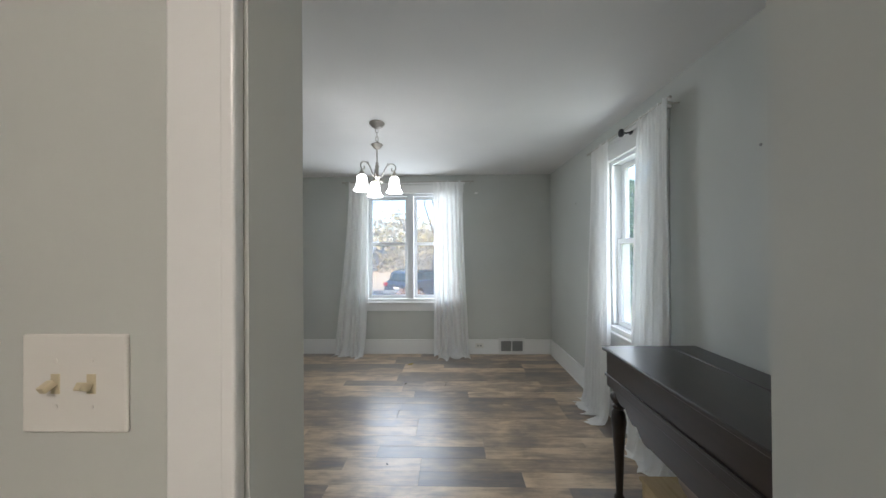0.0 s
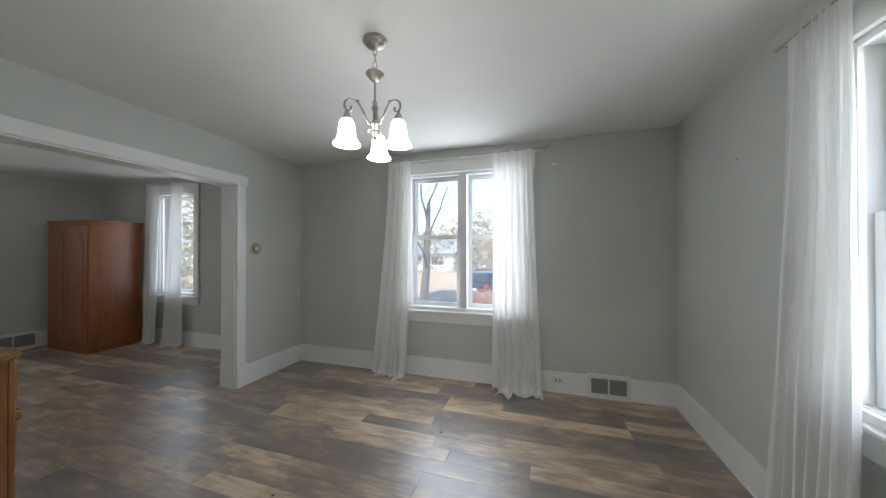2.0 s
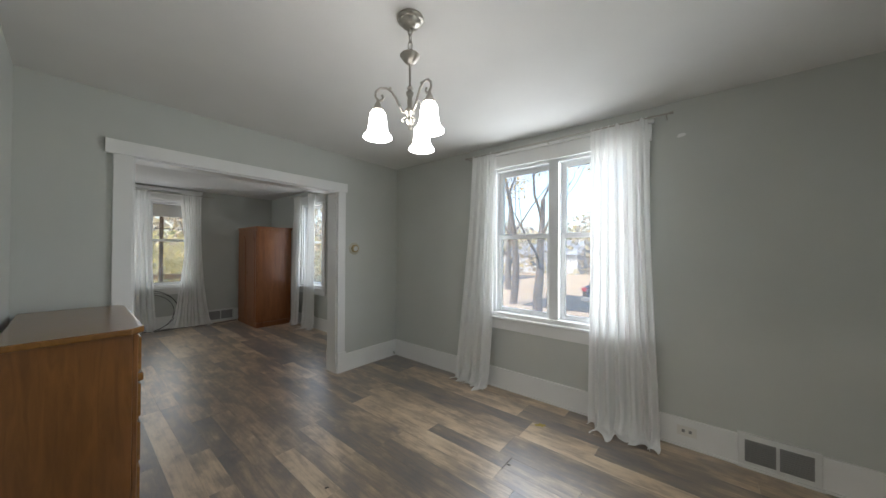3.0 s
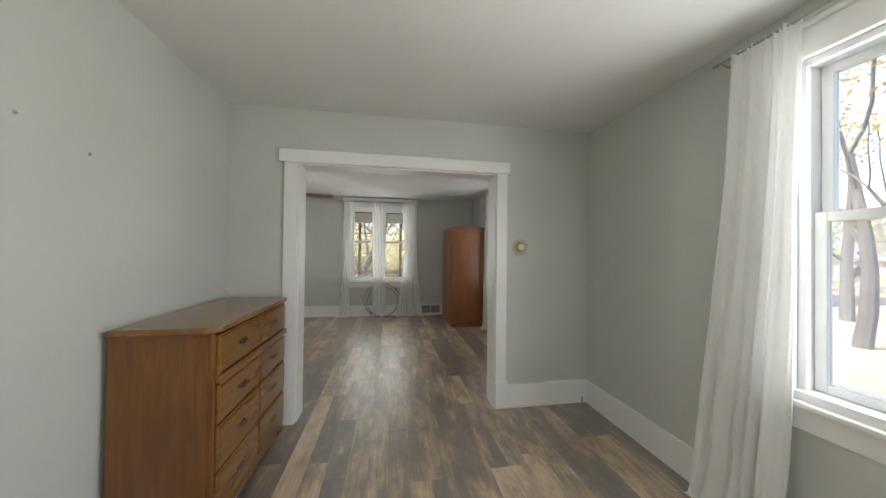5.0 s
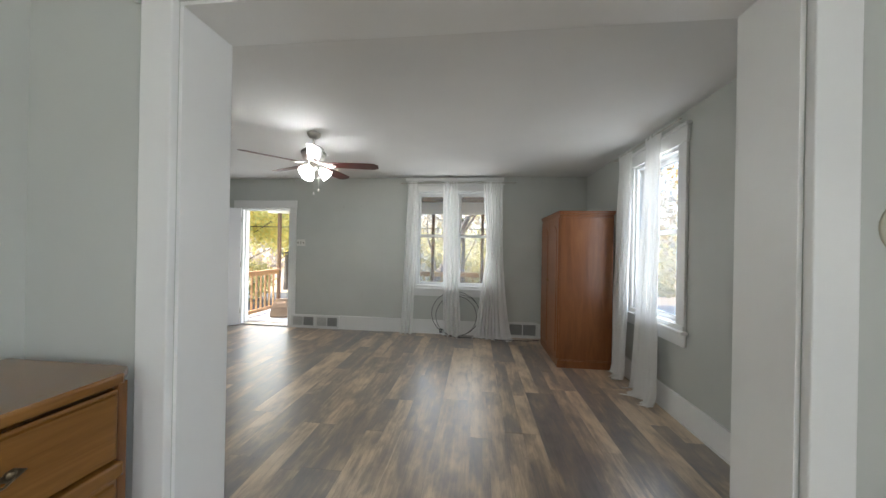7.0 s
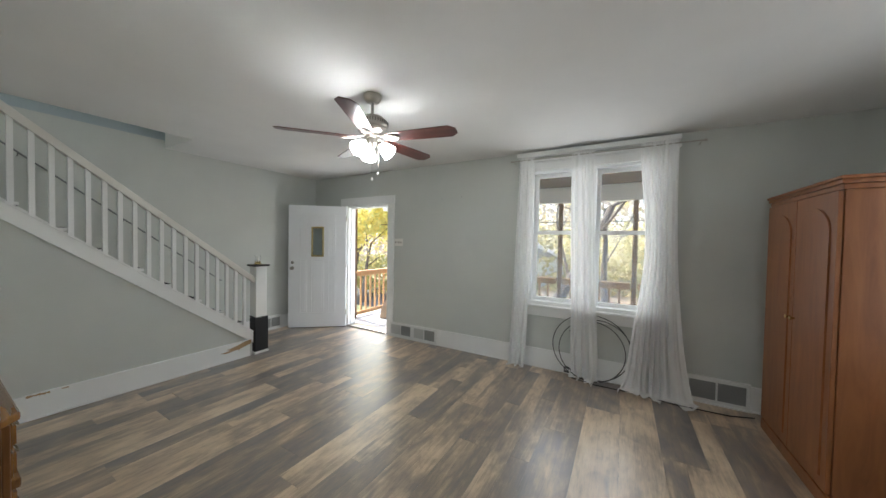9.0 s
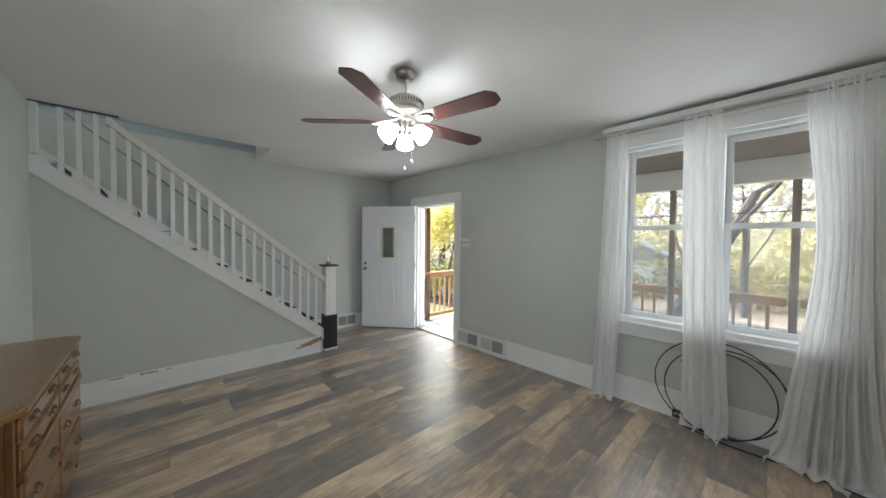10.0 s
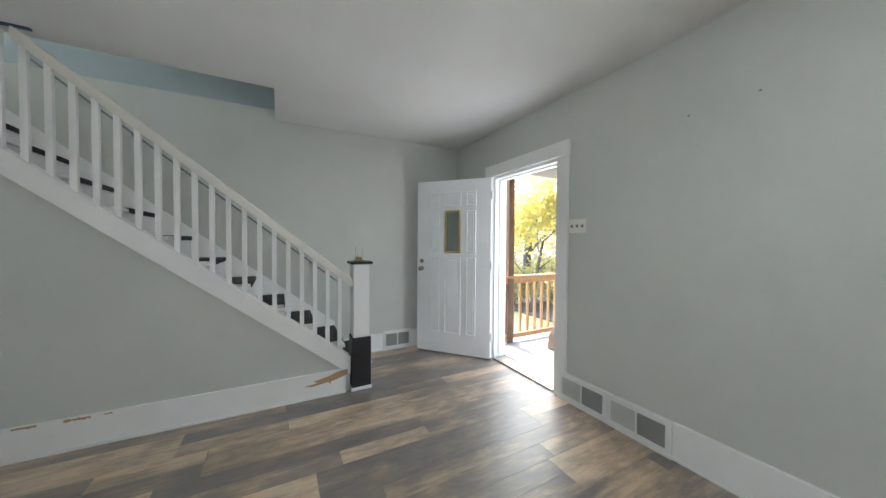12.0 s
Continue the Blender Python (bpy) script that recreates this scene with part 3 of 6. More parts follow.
def coat_hook(y):
    x, z = HOOK_X + 0.018, 1.777
    base = part("hook", lathe([(0.0, -0.001), (0.0115, 0.0), (0.0115, 0.003), (0.006, 0.005), (0.0, 0.006)], 20), NICKEL, rail, "brushed nickel double hook", smooth=True)
    base.matrix_basis = Matrix.Translation((x, y, z)) @ pose(0, 0, 0, 0, 90, 0)
    inv = base.matrix_basis.inverted()
    up = [(x + 0.003, y, z), (x + 0.010, y, z + 0.006), (x + 0.016, y, z + 0.014), (x + 0.020, y, z + 0.024), (x + 0.025, y, z + 0.033), (x + 0.033, y, z + 0.039), (x + 0.041, y, z + 0.043), (x + 0.046, y, z + 0.050), (x + 0.044, y, z + 0.057)]
    down = [(x + 0.019 - 0.019 * math.cos(a), y, z - 0.008 - 0.020 * math.sin(a)) for a in [math.pi * k / 11 - 0.25 for k in range(14)]]
    bm = tube(up, [0.0042, 0.0042, 0.004, 0.0038, 0.0036, 0.0034, 0.0034, 0.0034, 0.0034], 12)
    tube(down, [0.0042] * 5 + [0.0038] * 5 + [0.0034] * 4, 12, bm)
    for c in (up[-1], down[-1]):
        bmesh.ops.create_uvsphere(bm, u_segments=12, v_segments=8, radius=0.0062, matrix=Matrix.Translation(c))
    bm.transform(inv)
    part("prong", bm, NICKEL, base, smooth=True)


for k in range(6):
    coat_hook(1.566 - 0.103 * k)


# switch plates
def switch_plate(name, label, m, w, h, gangs, toggle_mat, material):
    """A plate in the x-z plane facing -y before its pose."""
    p = thing(name, label, "light switch", m)
    part("plate", boxes((-w / 2, w / 2, -0.006, 0.0, -h / 2, h / 2), bevel=0.0028), material, p)
    for g in range(gangs):
        gx = (g - (gangs - 1) / 2) * 0.049
        part("slot", boxes((gx - 0.006, gx + 0.006, -0.0068, -0.0055, -0.013, 0.013)), toggle_mat, p)
        tb = boxes((gx - 0.0045, gx + 0.0045, -0.020, -0.0062, -0.005, 0.005), bevel=0.0015)
        tb.transform(Matrix.Translation((0, -0.004, 0.006 * (-1) ** g)) @ Matrix.Rotation(radians(28 * (-1) ** g), 4, "X"))
        part("toggle", tb, toggle_mat, p, "ivory toggle")
        for z in (-0.03, 0.03):
            part("screw", lathe([(0.0, 0.0), (0.003, 0.0), (0.003, 0.001), (0.0, 0.0012)], 10), material, p).matrix_basis = Matrix.Translation((gx, -0.006, z)) @ pose(0, 0, 0, 90, 0, 0)
    return p


IVORY = plain("ivory_plastic", (0.66, 0.58, 0.40), 0.4, grain=40, vary=0.08, bump=0.03)
PLATEWHITE = plain("white_plastic_plate", (0.80, 0.78, 0.73), 0.35, grain=40, vary=0.04, bump=0.03)
switch_plate("light_switch", "white two-gang plate with ivory toggles on the kitchen wall", pose(-0.462, KIT_S, 1.300), 0.143, 0.130, 2, IVORY, PLATEWHITE)
switch_plate("light_switch", "white three-gang switch plate beside the front door", pose(WEST, 0.139, 1.452, 0, 0, 90), 0.158, 0.112, 3, AGEDBRASS, PLATEWHITE)

# thermostat
th = thing("thermostat", "round beige and brass dial thermostat on a pale backplate", "thermostat", Matrix.Translation((ARCH_E, 4.165, 1.452)) @ pose(0, 0, 0, 0, 90, 0))
part("backplate", lathe([(0.0, 0.0), (0.074, 0.0), (0.074, 0.004), (0.070, 0.006), (0.0, 0.006)], 40), plain("cream_plastic", (0.50, 0.47, 0.36), 0.45, grain=40, vary=0.06), th, smooth=True)
part("ring", lathe([(0.030, 0.006), (0.046, 0.006), (0.046, 0.020), (0.040, 0.028), (0.030, 0.030)], 40), plain("champagne_gold_ring", (0.40, 0.31, 0.16), 0.35, 0.8), th, smooth=True)
part("dial", lathe([(0.0, 0.006), (0.0295, 0.006), (0.0295, 0.032), (0.022, 0.036), (0.0, 0.037)], 40), plain("clear_grey_dial", (0.66, 0.66, 0.62), 0.15), th, smooth=True)


# floor registers let into the baseboards
def register(label, m, width, height, bays, group="wall registers"):
    """A register in the x-z plane facing -y before its pose; its lower left corner is the origin."""
    r = thing("wall_register", label, "floor register", m, group)
    part("box", boxes((0, width, -0.03, 0, 0, height), bevel=0.004), VENTWHITE, r)
    part("foot", boxes((-0.01, width + 0.01, -0.045, -0.0305, 0.0, 0.016), bevel=0.003), VENTWHITE, r)
    n = len(bays)
    for i, bay in enumerate(bays):
        a, b = 0.025 + (width - 0.05) * i / n + 0.008, 0.025 + (width - 0.05) * (i + 1) / n - 0.008
        g = part("grille", boxes((a, b, -0.0325, -0.0302, 0.045, height - 0.035)), VENTDARK if bay else VENTLIGHT, r)
        z = 0.05
        while z < height - 0.045:
            s = boxes((a + 0.003, b - 0.003, -0.0375, -0.0328, z, z + 0.0022))
            part("slat", s, VENTDARK if bay else VENTLIGHT, g)
            z += 0.0135
    return r


register("white enamel wall register with two grey louvred bays", pose(0.70, NORTH, 0.0), 0.37, 0.222, (1, 1))
register("white double register with alternating grey and white bays", pose(WEST, 0.005, 0.0, 0, 0, 90), 0.43, 0.222, (0, 1))
register("white double register with alternating grey and white bays", pose(WEST, 0.437, 0.0, 0, 0, 90), 0.42, 0.222, (0, 1))
register("white wall register with two grey louvred bays", pose(WEST, 3.66, 0.0, 0, 0, 90), 0.47, 0.245, (1, 1))
register("small white wall register behind the front door", pose(-5.92, SOUTH, 0.0, 0, 0, 180), 0.36, 0.225, (1, 1))


# outlets on baseboards
def outlet(m):
    o = thing("outlet", "white duplex outlet on the baseboard", "outlet", m, "baseboard outlets")
    part("plate", boxes((-0.057, 0.057, -0.005, 0, -0.035, 0.035), bevel=0.002), PLATEWHITE, o)
    for s in (-0.02, 0.02):
        part("socket", boxes((s - 0.009, s + 0.009, -0.0065, -0.0045, -0.011, 0.011), bevel=0.001), VENTDARK, o)


outlet(pose(0.43, NORTH - BT, 0.12))
outlet(pose(EAST - BT, 3.55, 0.11, 0, 0, -90))
plug = thing("cable_stub", "short black coaxial cable stub poking from the baseboard corner", "cable")
part("cable", tube([(ARCH_E + 0.02, NORTH - 0.06, 0.045), (ARCH_E + 0.045, NORTH - 0.075, 0.05), (ARCH_E + 0.06, NORTH - 0.085, 0.045)], 0.005, 8), BLACK, plug)
part("connector", tube([(ARCH_E + 0.06, NORTH - 0.085, 0.045), (ARCH_E + 0.082, NORTH - 0.10, 0.042)], 0.008, 10), NICKEL, plug)


# ---- dressers ----
def bail_pull(parent, x, y, z):
    """An aged brass plate pull on a front that faces +y."""
    half = [(0.0, 0.009), (0.010, 0.013), (0.018, 0.006), (0.026, 0.012), (0.036, 0.013), (0.046, 0.006), (0.055, 0.0), (0.046, -0.006), (0.036, -0.012), (0.026, -0.011), (0.018, -0.006), (0.010, -0.013), (0.0, -0.010)]
    wing = [(x + u, z + v) for u, v in half] + [(x - u, z + v) for u, v in half[-2:0:-1]]
    h = part("handle", prism(wing, "y", y, y + 0.003), AGEDBRASS, parent, "antique brass batwing pull")
    part("bail", tube([(x - 0.03, y + 0.003, z + 0.003), (x - 0.028, y + 0.013, z - 0.003), (x - 0.015, y + 0.016, z - 0.010), (x + 0.015, y + 0.016, z - 0.010), (x + 0.028, y + 0.013, z - 0.003), (x + 0.03, y + 0.003, z + 0.003)], 0.0028, 8), AGEDBRASS, h, smooth=True)
    for s in (-0.03, 0.03):
        part("rosette", lathe([(0.0, 0.0), (0.008, 0.0), (0.008, 0.003), (0.004, 0.007), (0.0, 0.008)], 12), AGEDBRASS, h).matrix_basis = Matrix.Translation((x + s, y + 0.003, z + 0.004)) @ pose(0, 0, 0, -90, 0, 0)


def dresser(m, width, depth, height, columns, rows, label, knob=False):
    """A dresser whose front faces +y; the origin is at its back left foot, x to the other side."""
    d = thing("dresser", label, "dresser", m)
    bm = bmesh.new()
    c = 0.05
    prof = [(-0.02, 0.0), (-0.02, depth + 0.025 - c), (c - 0.02, depth + 0.025), (width + 0.02 - c, depth + 0.025), (width + 0.02, depth + 0.025 - c), (width + 0.02, 0.0)]
    prism(prof, "z", height - 0.03, height, bm)
    bmesh.ops.bevel(bm, geom=list(bm.edges), offset=0.007, segments=2, affect="EDGES", profile=0.5)
    part("top", bm, MAPLE, d)
    for name, bx in (("side_panel", (0.0, 0.018, 0.0, depth - 0.02, 0.0, height - 0.0305)), ("side_panel", (width - 0.018, width, 0.0, depth - 0.02, 0.0, height - 0.0305)),
                     ("back_panel", (0.0185, width - 0.0185, 0.0, 0.012, 0.05, height - 0.0305)), ("bottom_panel", (0.0185, width - 0.0185, 0.0125, depth - 0.025, 0.05, 0.07))):
        part(name, boxes(bx, bevel=0.002), MAPLE_UP, d)
    # dark sheet behind the drawers puts the shade into the gaps between them
    dark = (0.0185, width - 0.0185, depth - 0.06, depth - 0.045, 0.07, height - 0.031)
    part("gap_shade", boxes(dark), DARKWOOD, d)
    part("post", boxes((0.0, 0.024, depth - 0.0195, depth, 0.0, height - 0.0305), bevel=0.004), MAPLE_UP, d)
    part("post", boxes((width - 0.024, width, depth - 0.0195, depth, 0.0, height - 0.0305), bevel=0.004), MAPLE_UP, d)
    base = [(0.0245, 0.0), (0.09, 0.0), (0.11, 0.035), (width - 0.11, 0.035), (width - 0.09, 0.0), (width - 0.0245, 0.0), (width - 0.0245, 0.085), (0.0245, 0.085)]
    part("plinth", prism(base, "y", depth - 0.018, depth + 0.004), MAPLE, d)
    edges = rows
    cols = [0.024 + (width - 0.048) * f for f in columns]
    for i, (z0, z1) in enumerate(edges):
        if i < len(edges) - 1:
            lo = edges[i + 1][1]
            thick = z0 - lo > 0.03
            part("rail", boxes((0.0245, width - 0.0245, depth - 0.02, depth + (0.024 if thick else -0.004), lo + 0.007, z0 - 0.004), bevel=0.007 if thick else 0.001), MAPLE, d)
        for a, b in zip(cols, cols[1:]):
            bm = bmesh.new()
            box(bm, a + 0.006, b - 0.006, depth - 0.02, depth + 0.008, z0, z1)
            # a lipped front: a flat margin, a small cove and a raised field
            front = max(bm.faces, key=lambda f: f.calc_center_median().y)
            edge = [e for e in front.edges]
            bmesh.ops.bevel(bm, geom=edge, offset=0.004, segments=2, affect="EDGES", profile=0.5)
            bm.normal_update()
            front = max(bm.faces, key=lambda f: (round(f.calc_center_median().y, 5), f.calc_area()))
            bmesh.ops.inset_individual(bm, faces=[front], thickness=0.007, depth=0.0)
            bmesh.ops.inset_individual(bm, faces=[front], thickness=0.004, depth=0.008 * (1 if front.normal.y > 0 else -1))
            dr = part("drawer", bm, MAPLE, d)
            if knob:
                for kx in (a + (b - a) * 0.25, a + (b - a) * 0.75):
                    bail_pull(dr, kx, depth + 0.016, (z0 + z1) / 2 + 0.004)
            else:
                bail_pull(dr, (a + b) / 2, depth + 0.016, (z0 + z1) / 2 + 0.004)
    for a in cols[1:-1]:
        part("stile", boxes((a - 0.0035, a + 0.0035, depth - 0.02, depth - 0.001, 0.088, height - 0.031)), MAPLE_UP, d)
    return d


dresser(pose(-2.685, DRESS_Y + 0.03, 0), 1.0, 0.43, 1.03, (0, 0.5, 1), [(0.795, 0.985), (0.555, 0.742), (0.328, 0.542), (0.095, 0.315)],
        "honey brown maple dresser with eight drawers and antique brass pulls")
dresser(pose(LIV_E - 0.03, 0.02, 0, 0, 0, 90), 1.24, 0.31, 0.83, (0, 0.5, 1), [(0.70, 0.79), (0.595, 0.685), (0.335, 0.545), (0.095, 0.32)],
        "honey brown low dresser with paired dark brass pulls", knob=True)


# ---- armoire ----
def armoire():
    x0, x1, y0, y1, h = -6.66, -5.725, 4.115, 4.745, 1.868
    a = thing("armoire", "tall red-brown cherry wardrobe with a moulded crown and arched doors", "wardrobe")
    part("body", boxes((x0, x1, y0 + 0.024, y1, 0.10, h - 0.075), bevel=0.004), CHERRY, a)
    part("plinth", boxes((x0 - 0.012, x1 + 0.012, y0 + 0.008, y1, 0.0, 0.085), (x0 - 0.006, x1 + 0.006, y0 + 0.014, y1, 0.0855, 0.0995), bevel=0.006), CHERRY, a)
    part("crown", boxes((x0 - 0.006, x1 + 0.006, y0 + 0.014, y1, h - 0.0745, h - 0.045), (x0 - 0.016, x1 + 0.016, y0 + 0.004, y1 + 0.01, h - 0.0445, h - 0.02), (x0 - 0.024, x1 + 0.024, y0 - 0.004, y1 + 0.014, h - 0.0195, h), bevel=0.005), CHERRY, a)
    mid = (x0 + x1) / 2
    for s, (p, q) in enumerate(((x0 + 0.006, mid - 0.002), (mid + 0.002, x1 - 0.006))):
        d = part("door", boxes((p, q, y0 + 0.002, y0 + 0.0235, 0.105, h - 0.08), bevel=0.003), CHERRY, a)
        pts = [(p + 0.055, 0.17), (q - 0.055, 0.17), (q - 0.055, h - 0.30)] + [((p + q) / 2 + (q - p - 0.11) / 2 * math.cos(t), h - 0.30 + 0.14 * math.sin(t)) for t in [math.pi * k / 16 for k in range(1, 16)]] + [(p + 0.055, h - 0.30)]
        bm = prism(pts, "y", y0 - 0.006, y0 + 0.003)
        bmesh.ops.bevel(bm, geom=[e for e in bm.edges if all(abs(v.co.y - (y0 - 0.006)) < 1e-5 for v in e.verts)], offset=0.005, segments=1, affect="EDGES")
        part("panel", bm, CHERRY, d)
        part("knob", lathe([(0.0, 0.0), (0.006, 0.0), (0.006, 0.012), (0.013, 0.018), (0.012, 0.026), (0.0, 0.030)], 16), BRASS, d, "small brass knob", smooth=True).matrix_basis = Matrix.Translation((mid + (-0.03, 0.03)[s], y0 + 0.002, 1.0)) @ pose(0, 0, 0, 90, 0, 0)


armoire()


# ---- lamps ----
GLOW_CH = glowing("lit_frosted_chandelier_glass", (1.0, 0.98, 0.95), 2.4)
GLOW_FAN = glowing("lit_frosted_fan_glass", (0.97, 1.0, 1.0), 7.0)


def chandelier():
    cx, cy = -0.585, 2.995
    c = thing("chandelier", "brushed nickel three-arm chandelier with lit bell glass shades", "chandelier", Matrix.Translation((cx, cy, 0)))
    part("canopy", lathe([(0.0, CEIL), (0.064, CEIL), (0.066, CEIL - 0.006), (0.062, CEIL - 0.014), (0.054, CEIL - 0.018), (0.050, CEIL - 0.028), (0.034, CEIL - 0.040), (0.014, CEIL - 0.048), (0.0, CEIL - 0.049)], 32), NICKEL, c, smooth=True)
    for k in range(3):
        z = CEIL - 0.062 - 0.036 * k
        pts = [(0.0105 * math.cos(a), 0.0, z + 0.023 * math.sin(a)) for a in [2 * math.pi * j / 14 for j in range(15)]]
        bm = tube(pts, 0.0028, 6)
        bm.transform(Matrix.Rotation(radians(90 * (k % 2) + 20), 4, "Z"))
        part("chain_link", bm, NICKEL, c, smooth=True)
    part("cup", lathe([(0.0, 2.402), (0.008, 2.398), (0.020, 2.394), (0.024, 2.388), (0.046, 2.380), (0.050, 2.374), (0.044, 2.366), (0.036, 2.356), (0.026, 2.344), (0.014, 2.336), (0.0, 2.333)], 32), NICKEL, c, smooth=True)
    part("stem", lathe([(0.0, 2.335), (0.0055, 2.335), (0.0055, 2.225), (0.0, 2.225)], 12), NICKEL, c, smooth=True)
    part("column", lathe([(0.0, 2.228), (0.011, 2.226), (0.016, 2.216), (0.009, 2.206), (0.018, 2.196), (0.018, 2.186), (0.011, 2.172), (0.013, 2.14), (0.010, 2.125), (0.022, 2.112), (0.026, 2.10), (0.018, 2.085), (0.013, 2.07), (0.021, 2.058), (0.016, 2.045), (0.008, 2.035), (0.011, 2.026), (0.0, 2.010)], 24), NICKEL, c, smooth=True)
    for ang in (-9, 111, 231):
        # an arm that rises from the column, arcs over and curls above its shade
        prof = [(0.016, 2.075), (0.034, 2.068), (0.040, 2.058), (0.035, 2.050), (0.030, 2.055)]
        main = [(0.020, 2.095), (0.034, 2.100), (0.052, 2.128), (0.066, 2.160), (0.086, 2.190), (0.112, 2.206), (0.142, 2.203), (0.162, 2.184), (0.164, 2.160), (0.150, 2.142), (0.132, 2.145), (0.126, 2.160), (0.134, 2.170)]
        rot = Matrix.Rotation(radians(ang), 4, "Z")
        bm = tube([(r, 0, z) for r, z in main], 0.0056, 10)
        tube([(r, 0, z) for r, z in prof], 0.0036, 8, bm)
        bmesh.ops.create_uvsphere(bm, u_segments=10, v_segments=8, radius=0.0075, matrix=Matrix.Translation((0.094, 0, 2.206)))
        bm.transform(rot)
        part("arm", bm, NICKEL, c, smooth=True)
        at = rot @ Vector((0.152, 0, 0))
        part("socket", lathe([(0.0, 2.148), (0.007, 2.146), (0.009, 2.132), (0.016, 2.122), (0.017, 2.112), (0.026, 2.104), (0.028, 2.094), (0.0, 2.092)], 20, at), NICKEL, c, smooth=True)
        part("shade", lathe([(0.012, 2.0935), (0.027, 2.092), (0.036, 2.081), (0.040, 2.060), (0.043, 2.030), (0.047, 2.003), (0.054, 1.985), (0.066, 1.973), (0.069, 1.965), (0.0675, 1.963), (0.062, 1.970), (0.052, 1.981), (0.044, 2.003), (0.040, 2.030), (0.036, 2.060), (0.031, 2.080), (0.012, 2.088)], 32, at), GLOW_CH, c, "lit frosted white bell glass shade", smooth=True)


chandelier()


def ceiling_fan():
    cx, cy = -4.945, 1.452
    f = thing("ceiling_fan", "brushed nickel ceiling fan with five mahogany blades and lit frosted shades", "ceiling fan", Matrix.Translation((cx, cy, 0)))
    part("canopy", lathe([(0.0, CEIL), (0.066, CEIL), (0.068, CEIL - 0.008), (0.062, CEIL - 0.03), (0.048, CEIL - 0.05), (0.028, CEIL - 0.06), (0.0, CEIL - 0.06)], 32), NICKEL, f, smooth=True)
    part("downrod", lathe([(0.0, 2.505), (0.012, 2.505), (0.012, 2.425), (0.024, 2.418), (0.024, 2.405), (0.0, 2.405)], 16), NICKEL, f, smooth=True)
    m = part("motor_housing", lathe([(0.0, 2.408), (0.040, 2.406), (0.085, 2.392), (0.112, 2.370), (0.118, 2.362), (0.118, 2.335), (0.108, 2.318), (0.112, 2.305), (0.100, 2.285), (0.070, 2.268), (0.045, 2.262), (0.0, 2.262)], 40), NICKEL, f, smooth=True)
    for k in range(40):
        b = boxes((0.1165, 0.1205, -0.0022, 0.0022, 2.338, 2.360))
        b.transform(Matrix.Rotation(2 * math.pi * k / 40, 4, "Z"))
        part("vent_slot", b, BLACK, m)
    part("switch_housing", lathe([(0.0, 2.2615), (0.052, 2.2615), (0.054, 2.25), (0.040, 2.238), (0.040, 2.195), (0.030, 2.182), (0.018, 2.165), (0.008, 2.158), (0.0, 2.156)], 28), NICKEL, f, smooth=True)
    for k in range(5):
        rot = Matrix.Rotation(radians(30 + 72 * k), 4, "Z")
        pitch = Matrix.Translation((0.4, 0, 2.236)) @ Matrix.Rotation(radians(-11), 4, "X") @ Matrix.Translation((-0.4, 0, -2.236))
        # bracket: two bars that open to an oval and close again
        bm = bmesh.new()
        for s in (-1, 1):
            tube([(0.055, s * 0.006, 2.262), (0.085, s * 0.008, 2.25), (0.11, s * 0.014, 2.240), (0.14, s * 0.028, 2.232), (0.175, s * 0.031, 2.229), (0.205, s * 0.022, 2.229), (0.222, 0.0, 2.229)], 0.0062, 8, bm)
        bm.transform(rot @ pitch)
        part("blade_bracket", bm, NICKEL, f, smooth=True)
        out = [(0.125, -0.045), (0.20, -0.056), (0.40, -0.064), (0.615, -0.070), (0.662, -0.033), (0.662, 0.033), (0.615, 0.070), (0.40, 0.064), (0.20, 0.056), (0.125, 0.045)]
        bm = prism(out, "z", 2.2355, 2.2415)
        bmesh.ops.bevel(bm, geom=list(bm.edges), offset=0.0015, segments=1, affect="EDGES")
        bm.transform(pitch)
        b = part("blade", bm, BLADE, f, "dark mahogany blade with clipped corners")
        b.matrix_basis = rot
    for k in range(3):
        ang = radians(114 + 120 * k)
        rot = Matrix.Rotation(ang, 4, "Z")
        tilt = rot @ Matrix.Translation((0.052, 0, 2.205)) @ Matrix.Rotation(radians(-48), 4, "Y")
        bm = lathe([(0.0, 0.008), (0.012, 0.006), (0.016, -0.006), (0.027, -0.016), (0.029, -0.030), (0.0, -0.031)], 20)
        bm.transform(tilt)
        part("socket", bm, NICKEL, f, smooth=True)
        bm = lathe([(0.020, -0.0315), (0.028, -0.034), (0.040, -0.050), (0.048, -0.075), (0.054, -0.100), (0.060, -0.118), (0.058, -0.120), (0.051, -0.100), (0.045, -0.075), (0.037, -0.052), (0.026, -0.037), (0.020, -0.036)], 28)
        bm.transform(tilt)
        part("shade", bm, GLOW_FAN, f, "lit frosted white glass shade", smooth=True)
    for px, py, z1, r in ((0.012, 0.012, 1.935, 0.009), (-0.018, 0.05, 1.975, 0.010)):
        ch = part("pull_chain", tube([(px, py, 2.19), (px, py, z1 + 0.012)], 0.0014, 6), NICKEL, f)
        part("pull", lathe([(0.0, 0.014), (r * 0.5, 0.012), (r, 0.0), (r * 0.6, -0.011), (0.0, -0.013)], 14, (px, py, z1)), PLATEWHITE, ch, smooth=True)


ceiling_fan()
